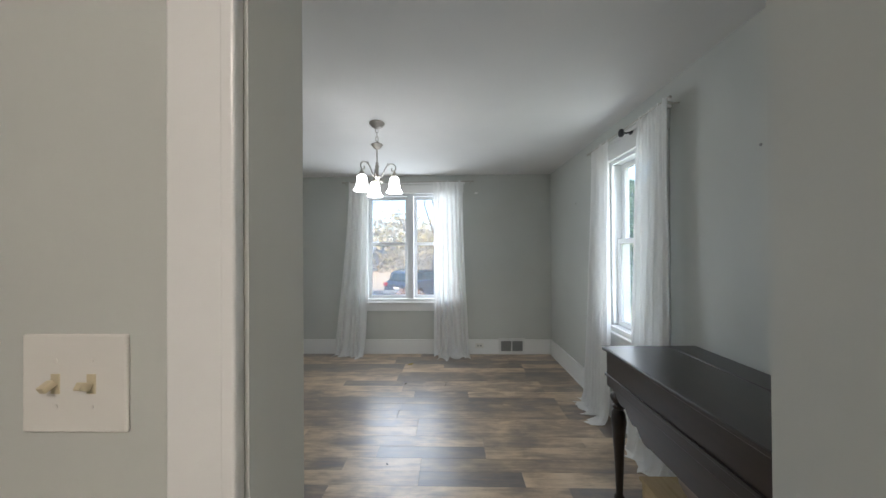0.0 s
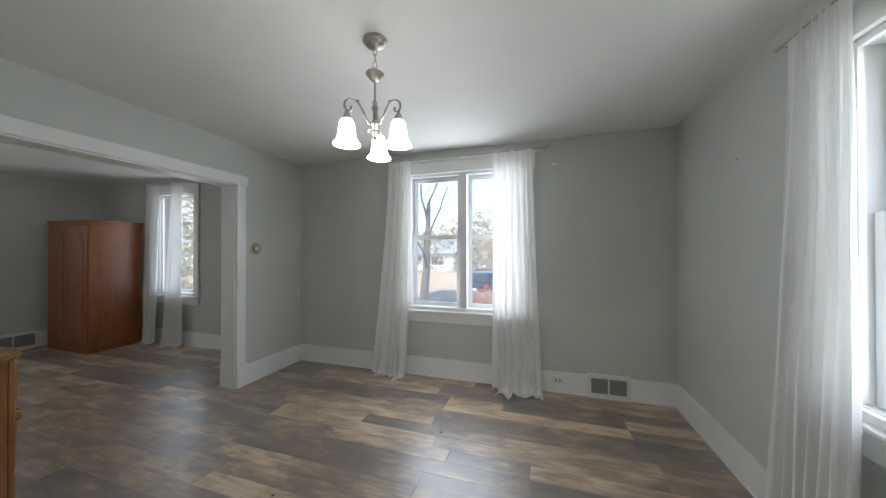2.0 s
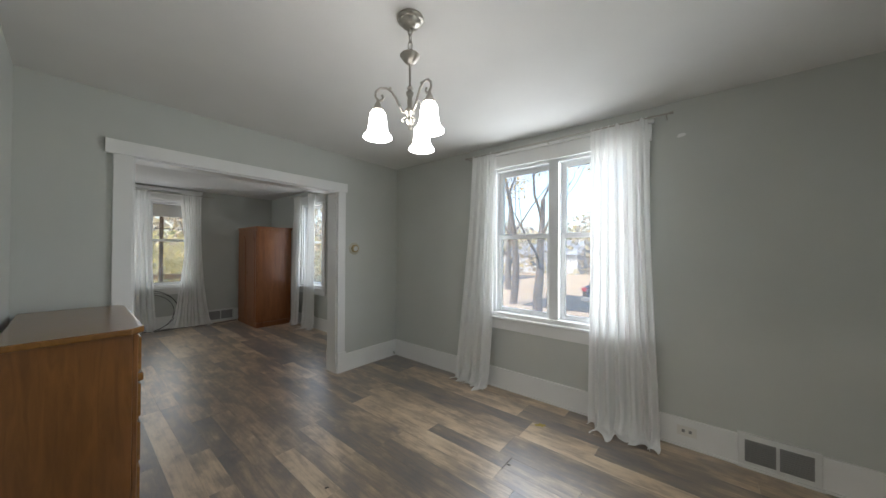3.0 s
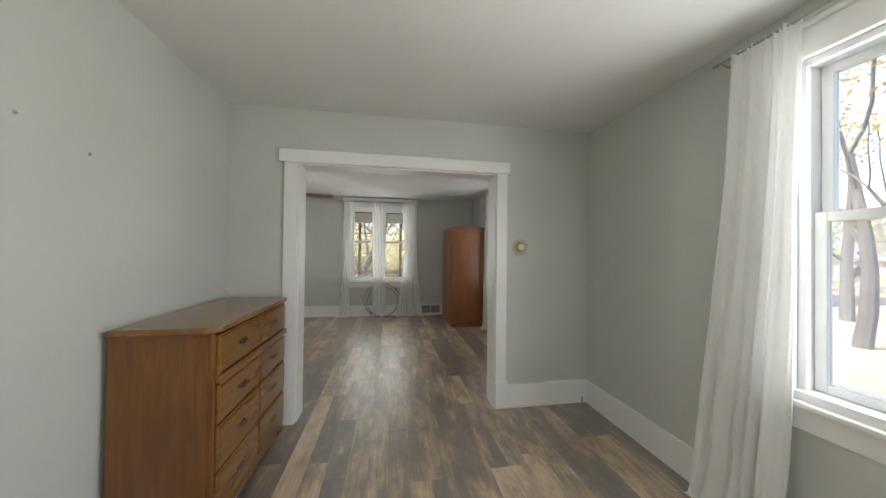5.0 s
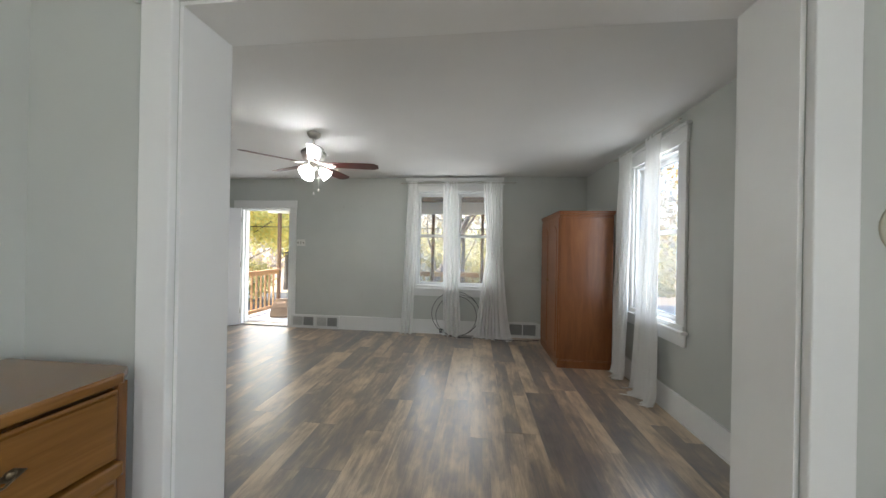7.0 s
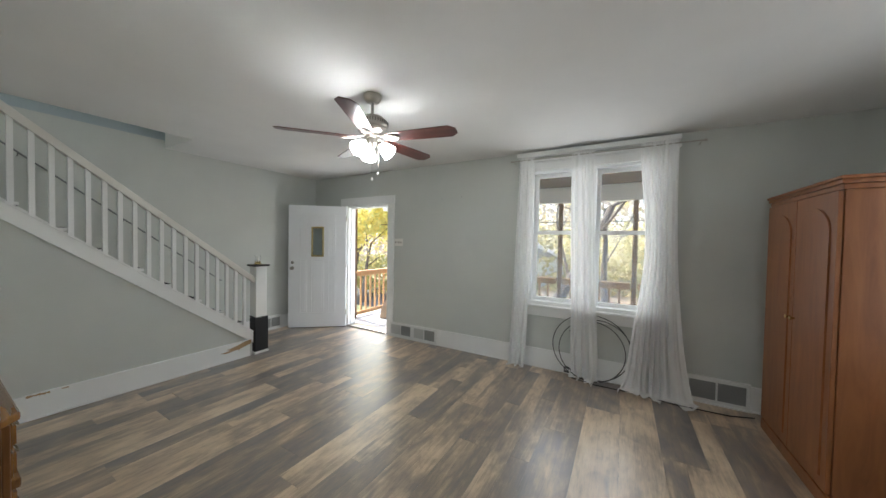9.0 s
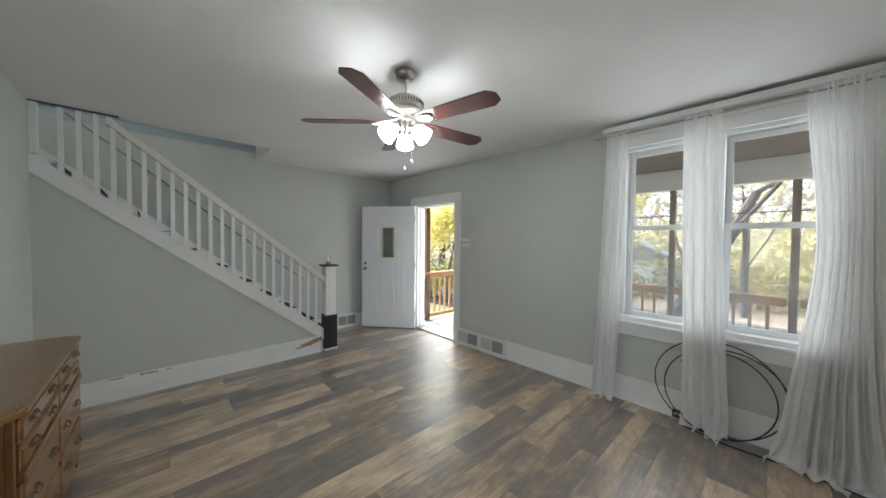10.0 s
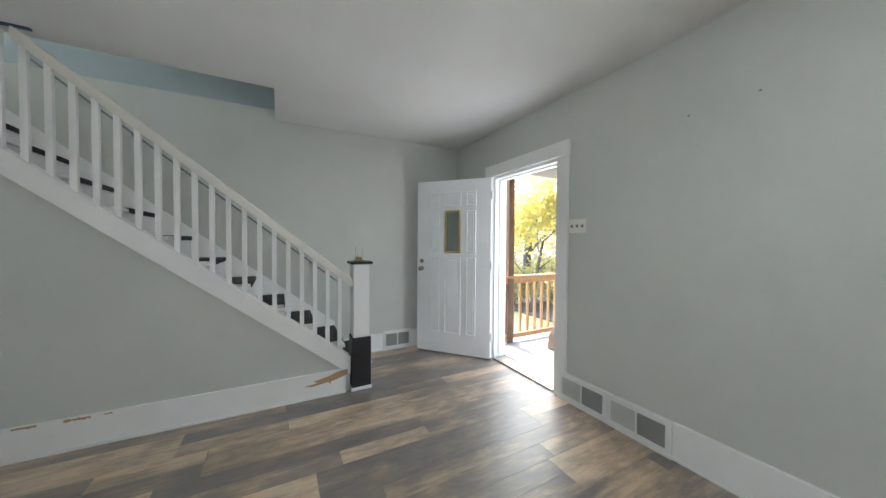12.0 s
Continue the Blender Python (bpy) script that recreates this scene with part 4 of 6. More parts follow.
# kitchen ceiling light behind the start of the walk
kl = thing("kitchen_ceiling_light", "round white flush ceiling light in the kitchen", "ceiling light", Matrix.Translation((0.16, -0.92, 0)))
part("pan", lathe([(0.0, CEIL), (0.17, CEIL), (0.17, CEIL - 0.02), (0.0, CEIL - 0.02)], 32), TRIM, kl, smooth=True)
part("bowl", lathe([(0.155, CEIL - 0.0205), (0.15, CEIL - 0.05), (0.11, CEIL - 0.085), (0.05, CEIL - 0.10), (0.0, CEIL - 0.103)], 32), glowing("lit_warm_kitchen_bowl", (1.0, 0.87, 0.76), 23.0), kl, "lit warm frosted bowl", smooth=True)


# ---- staircase ----
def staircase():
    s = thing("staircase", "straight white staircase with dark rubber treads and square balusters", "staircase")
    y0, y1 = SOUTH + 0.018, STAIR_Y - 0.082
    n = 15
    for k in range(n):
        x = STEP_X0 + STEP_RUN * k
        z = STEP_RISE * (k + 1)
        part("riser", boxes((x, x + 0.018, y0, y1, z - STEP_RISE + (0.0 if k == 0 else 0.002), z - 0.0265)), TRIM, s)
        t = part("tread", boxes((x - 0.025, x + STEP_RUN + 0.016, y0, y1, z - 0.026, z), bevel=0.006), TRIM, s)
        part("tread_mat", boxes((x - 0.028, x + 0.20, y0 + 0.07, y1 - 0.13, z + 0.0005, z + 0.006), (x - 0.031, x - 0.0255, y0 + 0.07, y1 - 0.13, z - 0.03, z + 0.006), bevel=0.001), RUBBER, t, "dark ribbed rubber tread mat")
    xa, xb = -5.36, LIV_E - 0.001
    out = [(xa, stringer_bottom(xa)), (xb, stringer_bottom(xb)), (xb, stringer_bottom(xb) + 0.135), (xa, stringer_bottom(xa) + 0.135)]
    part("stringer", prism(out, "y", STAIR_Y - 0.079, STAIR_Y + 0.022), TRIM, s)
    out = [(xa, stringer_bottom(xa) + 0.1355), (xb, stringer_bottom(xb) + 0.1355), (xb, stringer_bottom(xb) + 0.155), (xa, stringer_bottom(xa) + 0.155)]
    part("stringer_cap", prism(out, "y", STAIR_Y - 0.085, STAIR_Y + 0.028), TRIM, s)
    # skirt board up the far wall
    xs, xe = -5.36, -1.95
    out = [(xs, 0.0), (xs + 0.1, 0.0), (xe, stringer_bottom(xe) - 0.1), (xe, stringer_bottom(xe) + 0.30), (xs, stringer_bottom(xs) + 0.26)]
    part("skirt_board", prism(out, "y", SOUTH, SOUTH + 0.016), TRIM, s)

    def rail_top(x):
        return 0.998 + 0.808 * (x + 5.37)
    # handrail: a rounded bar from the newel up to the ceiling
    xr = -5.37 + (CEIL - 0.002 - 0.998) / 0.808
    prof = [(-0.034, -0.065), (0.034, -0.065), (0.036, -0.03), (0.030, -0.006), (0.018, 0.0), (-0.018, 0.0), (-0.030, -0.006), (-0.036, -0.03)]
    bm = bmesh.new()
    rings = []
    for x in (-5.385, xr):
        rings.append([bm.verts.new((x, STAIR_Y - 0.03 + u, min(CEIL - 0.001, rail_top(x) + v * 1.25))) for u, v in prof])
    for k in range(len(prof)):
        bm.faces.new((rings[0][k], rings[0][(k + 1) % len(prof)], rings[1][(k + 1) % len(prof)], rings[1][k]))
    bm.faces.new(rings[0])
    bm.faces.new(rings[1])
    part("handrail", bm, RAILCREAM, s, "cream painted handrail", smooth=True)
    for k in range(22):
        x = -5.275 + 0.0998 * k
        lo, hi = stringer_bottom(x) + 0.15, min(rail_top(x) - 0.06, CEIL - 0.001)
        bm = boxes((x - 0.016, x + 0.016, STAIR_Y - 0.046, STAIR_Y - 0.014, lo, hi))
        for v in bm.verts:
            if v.co.z < lo + 0.01:
                v.co.z += SLOPE * (v.co.x - x)
            elif hi < CEIL - 0.002:
                v.co.z += 0.805 * (v.co.x - x)
        part("baluster", bm, TRIM, s)
    half = boxes((LIV_E - 0.045, LIV_E - 0.001, STAIR_Y - 0.06, STAIR_Y, stringer_bottom(LIV_E) + 0.155, CEIL - 0.001), bevel=0.003)
    part("half_newel", half, TRIM, s)
    nx, ny = -5.449, STAIR_Y - 0.038
    part("newel_post", boxes((nx - 0.074, nx + 0.066, ny - 0.07, ny + 0.07, 0.03, 1.115), bevel=0.006), TRIM, s)
    part("newel_plinth", boxes((nx - 0.092, nx + 0.088, ny - 0.088, ny + 0.088, 0.0, 0.0295), bevel=0.006), TRIM, s)
    part("newel_cap", boxes((nx - 0.10, nx + 0.092, ny - 0.094, ny + 0.094, 1.1155, 1.138), bevel=0.006), BLACK, s, "flat black newel cap")
    return nx, ny


NX, NY = staircase()
# slim rail up the far wall of the stairs
wr = thing("wall_handrail", "slim grey metal handrail along the stair wall", "handrail")
SLIM = plain("grey_rail_enamel", (0.24, 0.25, 0.25), 0.5, grain=40, vary=0.1, bump=0.03)
part("rail", tube([(-5.40, SOUTH + 0.006, 0.873), (-5.372, SOUTH + 0.035, 0.878), (-5.30, SOUTH + 0.04, 0.936), (-3.1, SOUTH + 0.04, 2.72)], 0.008, 10), SLIM, wr, smooth=True)
for bx in (-5.1, -4.4, -3.7):
    bz = 0.936 + 0.811 * (bx + 5.30)
    part("bracket", tube([(bx, SOUTH + 0.002, bz - 0.03), (bx, SOUTH + 0.03, bz - 0.025), (bx, SOUTH + 0.04, bz - 0.006)], 0.004, 8), SLIM, wr, smooth=True)
# dark mouldings at the head of the balustrade, under the ceiling
trim("tape_line_ceiling", (-3.52, LIV_E, STAIR_Y - 0.02, STAIR_Y + 0.004, CEIL - 0.012, CEIL - 0.0005), material=plain("dark_blue_tape", (0.05, 0.08, 0.14), 0.6), label="strip of dark blue masking tape on the ceiling edge", category="tape", bevel=0.001)

guard = thing("corner_guard", "black moulded rubber guard wrapped round the newel base", "guard")
bm = boxes((NX - 0.0875, NX + 0.080, NY + 0.0705, NY + 0.085, 0.031, 0.455), (NX + 0.0665, NX + 0.080, NY - 0.05, NY + 0.0702, 0.031, 0.455), bevel=0.006)
part("shell", bm, BLACK, guard)
part("top_roll", tube([(NX - 0.082, NY + 0.078, 0.458), (NX + 0.073, NY + 0.078, 0.458), (NX + 0.073, NY - 0.04, 0.47)], 0.011, 10), BLACK, guard, smooth=True)

lantern = thing("hurricane_lamp", "small brass candle lamp with a clear glass chimney on the newel", "candle lamp", Matrix.Translation((NX + 0.004, NY, 1.138)))
part("base", lathe([(0.0, 0.0), (0.044, 0.0), (0.045, 0.008), (0.036, 0.014), (0.033, 0.022), (0.036, 0.030), (0.034, 0.038), (0.0, 0.038)], 28), BRASS, lantern, "polished brass base", smooth=True)
gl = part("chimney", lathe([(0.027, 0.0385), (0.030, 0.06), (0.031, 0.10), (0.030, 0.125), (0.0285, 0.125), (0.0295, 0.10), (0.0285, 0.06), (0.0255, 0.0385)], 28), glass_material("clear_chimney_glass"), lantern, "clear glass chimney", smooth=True)
part("candle", lathe([(0.0, 0.0385), (0.010, 0.0385), (0.010, 0.078), (0.003, 0.082), (0.0, 0.09)], 14), PLATEWHITE, lantern, smooth=True)


# bare patches where paint has chipped off the stair baseboard
def chip(x0, x1, z0, z1, seed):
    rr = random.Random(seed)
    n = 14
    top = [(x0 + (x1 - x0) * k / n, z1 - (z1 - z0) * rr.uniform(0.0, 0.35) * (1 if 0 < k < n else 1.2)) for k in range(n + 1)]
    low = [(x0 + (x1 - x0) * k / n, z0 + (z1 - z0) * rr.uniform(0.0, 0.45)) for k in range(n, -1, -1)]
    low = [(a, min(b, top[n - i][1] - 0.002)) for i, (a, b) in enumerate(low)]
    tagged(part("chipped_paint", prism(top + low, "y", STAIR_Y + BT, STAIR_Y + BT + 0.0012), BAREWOOD), "bare tan wood where paint has chipped off the baseboard", "chipped paint", kind="structure")


swoosh = [(-5.335, 0.200), (-5.335, 0.155), (-5.26, 0.135), (-5.20, 0.120), (-5.19, 0.100), (-5.175, 0.118), (-5.12, 0.112), (-5.05, 0.102), (-4.985, 0.116), (-5.06, 0.122), (-5.09, 0.129), (-5.05, 0.145), (-5.10, 0.150), (-5.18, 0.168), (-5.25, 0.192)]
tagged(part("chipped_paint", prism(swoosh, "y", STAIR_Y + BT, STAIR_Y + BT + 0.0012), BAREWOOD), "large ragged patch of bare tan wood by the newel", "chipped paint", kind="structure")
chip(-3.75, -3.63, 0.180, 0.203, 5)
chip(-3.85, -3.81, 0.185, 0.200, 6)
chip(-3.52, -3.42, 0.186, 0.203, 7)


# ---- front door, open into the room ----
AGEDNICKEL = plain("tarnished_nickel", (0.34, 0.31, 0.27), 0.35, 1.0, grain=90, vary=0.25, bump=0.05)


def front_door():
    w, h, t = 0.905, 2.02, 0.045
    d = thing("door_1", "white nine-panel front door with a small brass-framed window, standing open", "door",
              Matrix.Translation((WEST + 0.035, -0.958, 0.012)) @ Matrix.Rotation(math.atan2(-0.735, 0.62), 4, "Z"), kind="structure")
    # leaf: x along the leaf from the hinge, the room side faces +y
    wx0, wx1, wz0, wz1 = 0.37, 0.535, 1.19, 1.655
    part("leaf", boxes((0, wx0, 0, t, 0, h), (wx1, w, 0, t, 0, h), (wx0, wx1, 0, t, 0, wz0), (wx0, wx1, 0, t, wz1, h)), DOORWHITE, d)

    def panel(a, b, lo, hi):
        # a raised field inside a moulded frame
        f = t
        fr = boxes((a, b, f, f + 0.013, lo, lo + 0.018), (a, b, f, f + 0.013, hi - 0.018, hi), (a, a + 0.018, f, f + 0.013, lo + 0.0182, hi - 0.0182), (b - 0.018, b, f, f + 0.013, lo + 0.0182, hi - 0.0182), bevel=0.005)
        p = part("panel_moulding", fr, DOORWHITE, d)
        part("panel_field", boxes((a + 0.026, b - 0.026, f, f + 0.010, lo + 0.030, hi - 0.030), bevel=0.005), DOORWHITE, p)
    for a, b in ((0.17, 0.29), (0.35, 0.555), (0.615, 0.735)):
        panel(a, b, 1.715, 1.88)
        panel(a, b, 0.23, 1.125)
    for a, b in ((0.17, 0.29), (0.615, 0.735)):
        panel(a, b, 1.185, 1.66)
    g = part("window_frame", boxes((wx0 - 0.016, wx0 + 0.010, -0.008, t + 0.008, wz0 - 0.016, wz1 + 0.016), (wx1 - 0.010, wx1 + 0.016, -0.008, t + 0.008, wz0 - 0.016, wz1 + 0.016),
                                   (wx0 + 0.0102, wx1 - 0.0102, -0.008, t + 0.008, wz0 - 0.016, wz0 + 0.010), (wx0 + 0.0102, wx1 - 0.0102, -0.008, t + 0.008, wz1 - 0.010, wz1 + 0.016), bevel=0.003), BRASS, d, "brass window frame")
    part("pane", boxes((wx0 + 0.008, wx1 - 0.008, 0.018, 0.024, wz0 + 0.008, wz1 - 0.008)), plain("dusky_leaded_glass", (0.20, 0.23, 0.23), 0.08, grain=30, vary=0.3), g, "dim obscured glass")
    for z, r in ((0.985, 0.028), (1.075, 0.024)):
        k = part("door_knob" if z < 1 else "deadbolt", lathe([(0.0, 0.0), (r, 0.0), (r, 0.006), (0.012, 0.010), (0.012, 0.03), (r * 0.9, 0.038), (r * 0.95, 0.052), (r * 0.5, 0.062), (0.0, 0.063)] if z < 1 else [(0.0, 0.0), (r, 0.0), (r, 0.008), (r * 0.7, 0.016), (0.0, 0.017)], 24), AGEDNICKEL, d, "tarnished nickel hardware", smooth=True)
        k.matrix_basis = Matrix.Translation((w - 0.062, t, z)) @ pose(0, 0, 0, -90, 0, 0)
    for z in (0.2, 1.0, 1.78):
        part("hinge", tube([(-0.006, t + 0.004, z), (-0.006, t + 0.004, z + 0.09)], 0.006, 10), NICKEL, d, smooth=True)
    part("sweep", boxes((0.005, w - 0.005, 0.01, t - 0.01, -0.01, -0.0005)), BLACK, d)


front_door()


# ---- curtains ----
def curtain(name, label, axis, wallface, inward, a, b, abot, bbot, folds, seed, top=2.44, off=0.085, puddle=0.05, group="", sweep=1.5, sag=0.0):
    """A hanging sheer panel from a to b at the rod and from abot to bbot at the floor; sag draws its side a in at mid height."""
    rr = random.Random(seed)
    ph = [rr.uniform(0, 6.28) for _ in range(6)]
    nu, nz = 150, 60
    # irregular pleats: uneven widths and depths across the cloth
    cuts = [0.0]
    while cuts[-1] < folds:
        cuts.append(cuts[-1] + rr.uniform(0.55, 1.5))
    cuts = [c / cuts[-1] for c in cuts]
    deep = [rr.uniform(0.45, 1.0) for _ in cuts]

    def pleat(u):
        k = max(i for i in range(len(cuts) - 1) if cuts[i] <= u + 1e-9) if u < 1 else len(cuts) - 2
        f = (u - cuts[k]) / (cuts[k + 1] - cuts[k])
        return deep[k] * math.sin(2 * math.pi * f), f
    bm = bmesh.new()
    grid = []
    for j in range(nz + 1):
        v = j / nz
        z = max(0.006, top * (1 - v / 0.955))
        line = []
        for i in range(nu + 1):
            u = i / nu
            s0 = a + (b - a) * u
            s1 = abot + (bbot - abot) * u
            s = s0 + (s1 - s0) * v ** (sweep + (1 - u) * (sweep - 1.5)) + sag * (1 - u) * math.sin(math.pi * min(1, v * 1.25)) ** 2
            s += (0.008 * math.sin(6 * v + ph[0] + 3 * u) + 0.012 * math.sin(2.7 * v + ph[1] + 2 * u)) * v
            drift = 0.035 * math.sin(3.1 * v + ph[5] + 5 * u) * v
            p, f = pleat(min(1.0, max(0.0, u + drift)))
            amp = 0.010 + 0.026 * min(1, v * 1.4)
            d = amp * p + 0.18 * amp * math.sin(2 * math.pi * folds * 2.7 * u + ph[4] + 2.2 * v) * (1 - 0.6 * v)
            d += 0.012 * noise.noise(Vector((u * 5, v * 4, seed * 3.1)))
            hang = off + d + 0.035 * v
            zz = z
            low = max(0.0, (v - 0.90) / 0.10)
            if low:
                crumple = noise.noise(Vector((u * folds * 1.7, v * 9, seed * 1.7)))
                hang += 1.3 * puddle * low * low * (0.9 + 1.5 * noise.noise(Vector((u * folds * 0.8, 0.3, seed)))) + 0.03 * low * crumple
                s += 0.09 * low * noise.noise(Vector((u * folds, v * 7, seed + 9)))
                zz = max(0.005, z + low * 0.035 * abs(crumple) + low * low * 0.03 * max(0, noise.noise(Vector((u * folds * 0.9, 2.2, seed)))))
            if v < 0.03:
                zz += 0.008 * math.sin(2 * math.pi * folds * 2.1 * u + ph[2])
                hang += 0.006 * math.sin(2 * math.pi * folds * 3.1 * u)
            c = wallface + inward * max(0.052, hang)
            line.append(bm.verts.new((s, c, zz) if axis == "x" else (c, s, zz)))
        grid.append(line)
    for j in range(nz):
        for i in range(nu):
            bm.faces.new((grid[j][i], grid[j][i + 1], grid[j + 1][i + 1], grid[j + 1][i]))
    ob = part("curtain", bm, VOILE)
    ob.data.polygons.foreach_set("use_smooth", [True] * len(ob.data.polygons))
    return tagged(ob, label, "curtain", group)


def rod(label, axis, wallface, inward, a, b, z, off=0.085, mid=None, mat_=None):
    """A thin curtain rod with end caps and brackets."""
    r = thing("curtain_rod", label, "curtain rod")

    def at(s, d, zz):
        return (s, wallface + inward * d, zz) if axis == "x" else (wallface + inward * d, s, zz)
    part("rod", tube([at(a, off, z), at(b, off, z)], 0.006, 10), mat_ or NICKEL, r, smooth=True)
    for s in (a, b):
        part("finial", tube([at(s - 0.012, off, z), at(s + 0.012, off, z)], [0.010, 0.010], 10), mat_ or NICKEL, r, smooth=True)
    for s in ([a + 0.03, b - 0.03] + ([mid] if mid is not None else [])):
        part("bracket", tube([at(s, 0.0, z - 0.015), at(s, 0.03, z - 0.02), at(s, off, z - 0.008)], 0.004, 8), mat_ or NICKEL, r)
    return r


G1, G2, G3, G4 = "curtains at the dining front window", "curtains at the dining side window", "curtains at the porch windows", "curtains at the living room side window"
rod("thin nickel curtain rod over the paired window", "x", NORTH, -1, -1.50, 0.345, 2.455, mid=-0.585)
curtain("curtain", "sheer white voile curtain pooling on the plank floor", "x", NORTH, -1, -1.42, -1.13, -1.66, -1.19, 5, 1, top=2.462, puddle=0.09, group=G1)
curtain("curtain", "sheer white voile curtain pooling on the plank floor", "x", NORTH, -1, -0.21, 0.20, -0.22, 0.29, 7, 2, top=2.462, puddle=0.09, group=G1)
rod("thin nickel curtain rod with a black centre bracket", "y", EAST, -1, 2.32, 3.44, 2.40)
hk = thing("rod_bracket", "black metal curtain rod bracket over the window", "bracket")
part("plate", lathe([(0.0, 0.0), (0.026, 0.0), (0.028, 0.006), (0.018, 0.012), (0.0, 0.013)], 20), BLACK, hk, smooth=True).matrix_basis = Matrix.Translation((EAST - 0.029, 2.81, 2.385)) @ pose(0, 0, 0, 0, -90, 0)
part("knob", lathe([(0.0, -0.034), (0.012, -0.030), (0.020, -0.014), (0.021, 0.006), (0.014, 0.026), (0.0, 0.032)], 18, (EAST - 0.108, 2.81, 2.372)), BLACK, hk, smooth=True)
part("arm", tube([(EAST - 0.036, 2.81, 2.378), (EAST - 0.066, 2.81, 2.370), (EAST - 0.092, 2.81, 2.372)], 0.006, 10), BLACK, hk, smooth=True)
curtain("curtain", "sheer white voile curtain trailing on the floor", "y", EAST, -1, 3.06, 3.38, 3.02, 3.50, 6, 3, top=2.405, puddle=0.08, group=G2)
curtain("curtain", "sheer white voile curtain hanging behind the desk", "y", EAST, -1, 2.325, 2.66, 2.31, 2.76, 5, 4, top=2.405, group=G2)
rod("thin nickel curtain rod under the cornice board", "y", WEST, 1, 1.92, 3.74, 2.45, mid=2.76)
curtain("curtain", "sheer white voile curtain panel pooling on the floor", "y", WEST, 1, 2.02, 2.20, 1.93, 2.13, 4, 5, top=2.475, group=G3, puddle=0.03)
curtain("curtain", "narrow sheer white curtain between the paired windows", "y", WEST, 1, 2.60, 2.83, 2.64, 2.93, 4, 6, top=2.475, group=G3, puddle=0.05)
curtain("curtain", "sheer white voile curtain swept wide across the floor", "y", WEST, 1, 3.24, 3.55, 3.10, 3.76, 6, 7, top=2.49, group=G3, puddle=0.12, sweep=3.0, sag=0.06)
rod("thin nickel curtain rod over the side window", "x", NORTH, -1, -5.78, -4.60, 2.47)
curtain("curtain", "sheer white voile curtain beside the wardrobe", "x", NORTH, -1, -5.66, -5.38, -5.66, -5.40, 5, 8, top=2.478, group=G4, puddle=0.06)
curtain("curtain", "sheer white voile curtain drawn aside, touching the floor", "x", NORTH, -1, -5.10, -4.86, -5.22, -4.82, 5, 9, top=2.478, group=G4, puddle=0.06)

# coil of black cable standing against the wall under the porch windows
coil = thing("cable_coil", "loose coil of thin black cable leaning on the baseboard", "cable")
def loop(cy, cz, ry, rz, x0, x1, a0=0.0, a1=2 * math.pi):
    return [(x0 + (x1 - x0) * (0.5 + 0.5 * math.sin(t)), cy + ry * math.cos(t), cz + rz * math.sin(t)) for t in [a0 + (a1 - a0) * k / 48 for k in range(49)]]
part("loop", tube(loop(2.83, 0.353, 0.385, 0.345, WEST + 0.12, WEST + 0.03), 0.0044, 8), BLACK, coil, smooth=True)
part("loop", tube(loop(2.84, 0.318, 0.325, 0.31, WEST + 0.14, WEST + 0.032), 0.0042, 8), BLACK, coil, smooth=True)
part("loop", tube(loop(2.90, 0.33, 0.33, 0.32, WEST + 0.13, WEST + 0.04, 0.2, 2.6), 0.0042, 8), BLACK, coil, smooth=True)
part("clip", boxes((WEST + 0.10, WEST + 0.135, 2.58, 2.65, 0.05, 0.062), (WEST + 0.10, WEST + 0.135, 2.58, 2.588, 0.0625, 0.095), (WEST + 0.10, WEST + 0.135, 2.642, 2.65, 0.0625, 0.095), (WEST + 0.10, WEST + 0.135, 2.58, 2.65, 0.0955, 0.107), bevel=0.003), BLACK, coil)
part("lead", tube([(WEST + 0.14, 2.66, 0.008), (WEST + 0.2, 2.9, 0.008), (WEST + 0.19, 3.2, 0.008), (WEST + 0.24, 3.6, 0.008), (WEST + 0.22, 3.95, 0.008), (WEST + 0.16, 4.12, 0.01)], 0.005, 8), BLACK, coil, smooth=True)

# patch of white filler on the window wall
bm = prism([(0.372, 2.292), (0.385, 2.286), (0.412, 2.290), (0.428, 2.300), (0.424, 2.312), (0.400, 2.318), (0.380, 2.310)], "y", NORTH - 0.0015, NORTH - 0.0002)
tagged(part("filler_patch", bm, TRIM), "small smear of white filler on the grey wall", "filler patch", kind="structure")

# small anchors and nail holes left in the walls
def wall_anchor(m):
    tagged(part("wall_anchor", lathe([(0.0, 0.0), (0.007, 0.0), (0.007, 0.003), (0.003, 0.006), (0.0, 0.006)], 10), VENTDARK), "small grey plastic wall anchor", "wall anchor", "wall anchors").matrix_basis = m
for p, q in (((-1.35, DRESS_Y, 1.86), (-90, 0)), ((-1.62, DRESS_Y, 1.80), (-90, 0))):
    wall_anchor(Matrix.Translation(p) @ pose(0, 0, 0, q[0], q[1], 0))
for p in ((WEST, 1.202, 2.088), (WEST, 0.895, 2.07)):
    wall_anchor(Matrix.Translation(p) @ pose(0, 0, 0, 0, 90, 0))
for p in ((EAST, 1.85, 1.95), (EAST, 3.95, 2.0)):
    wall_anchor(Matrix.Translation(p) @ pose(0, 0, 0, 0, -90, 0))


# ---- outdoors ----
GROUND_Z = -1.10


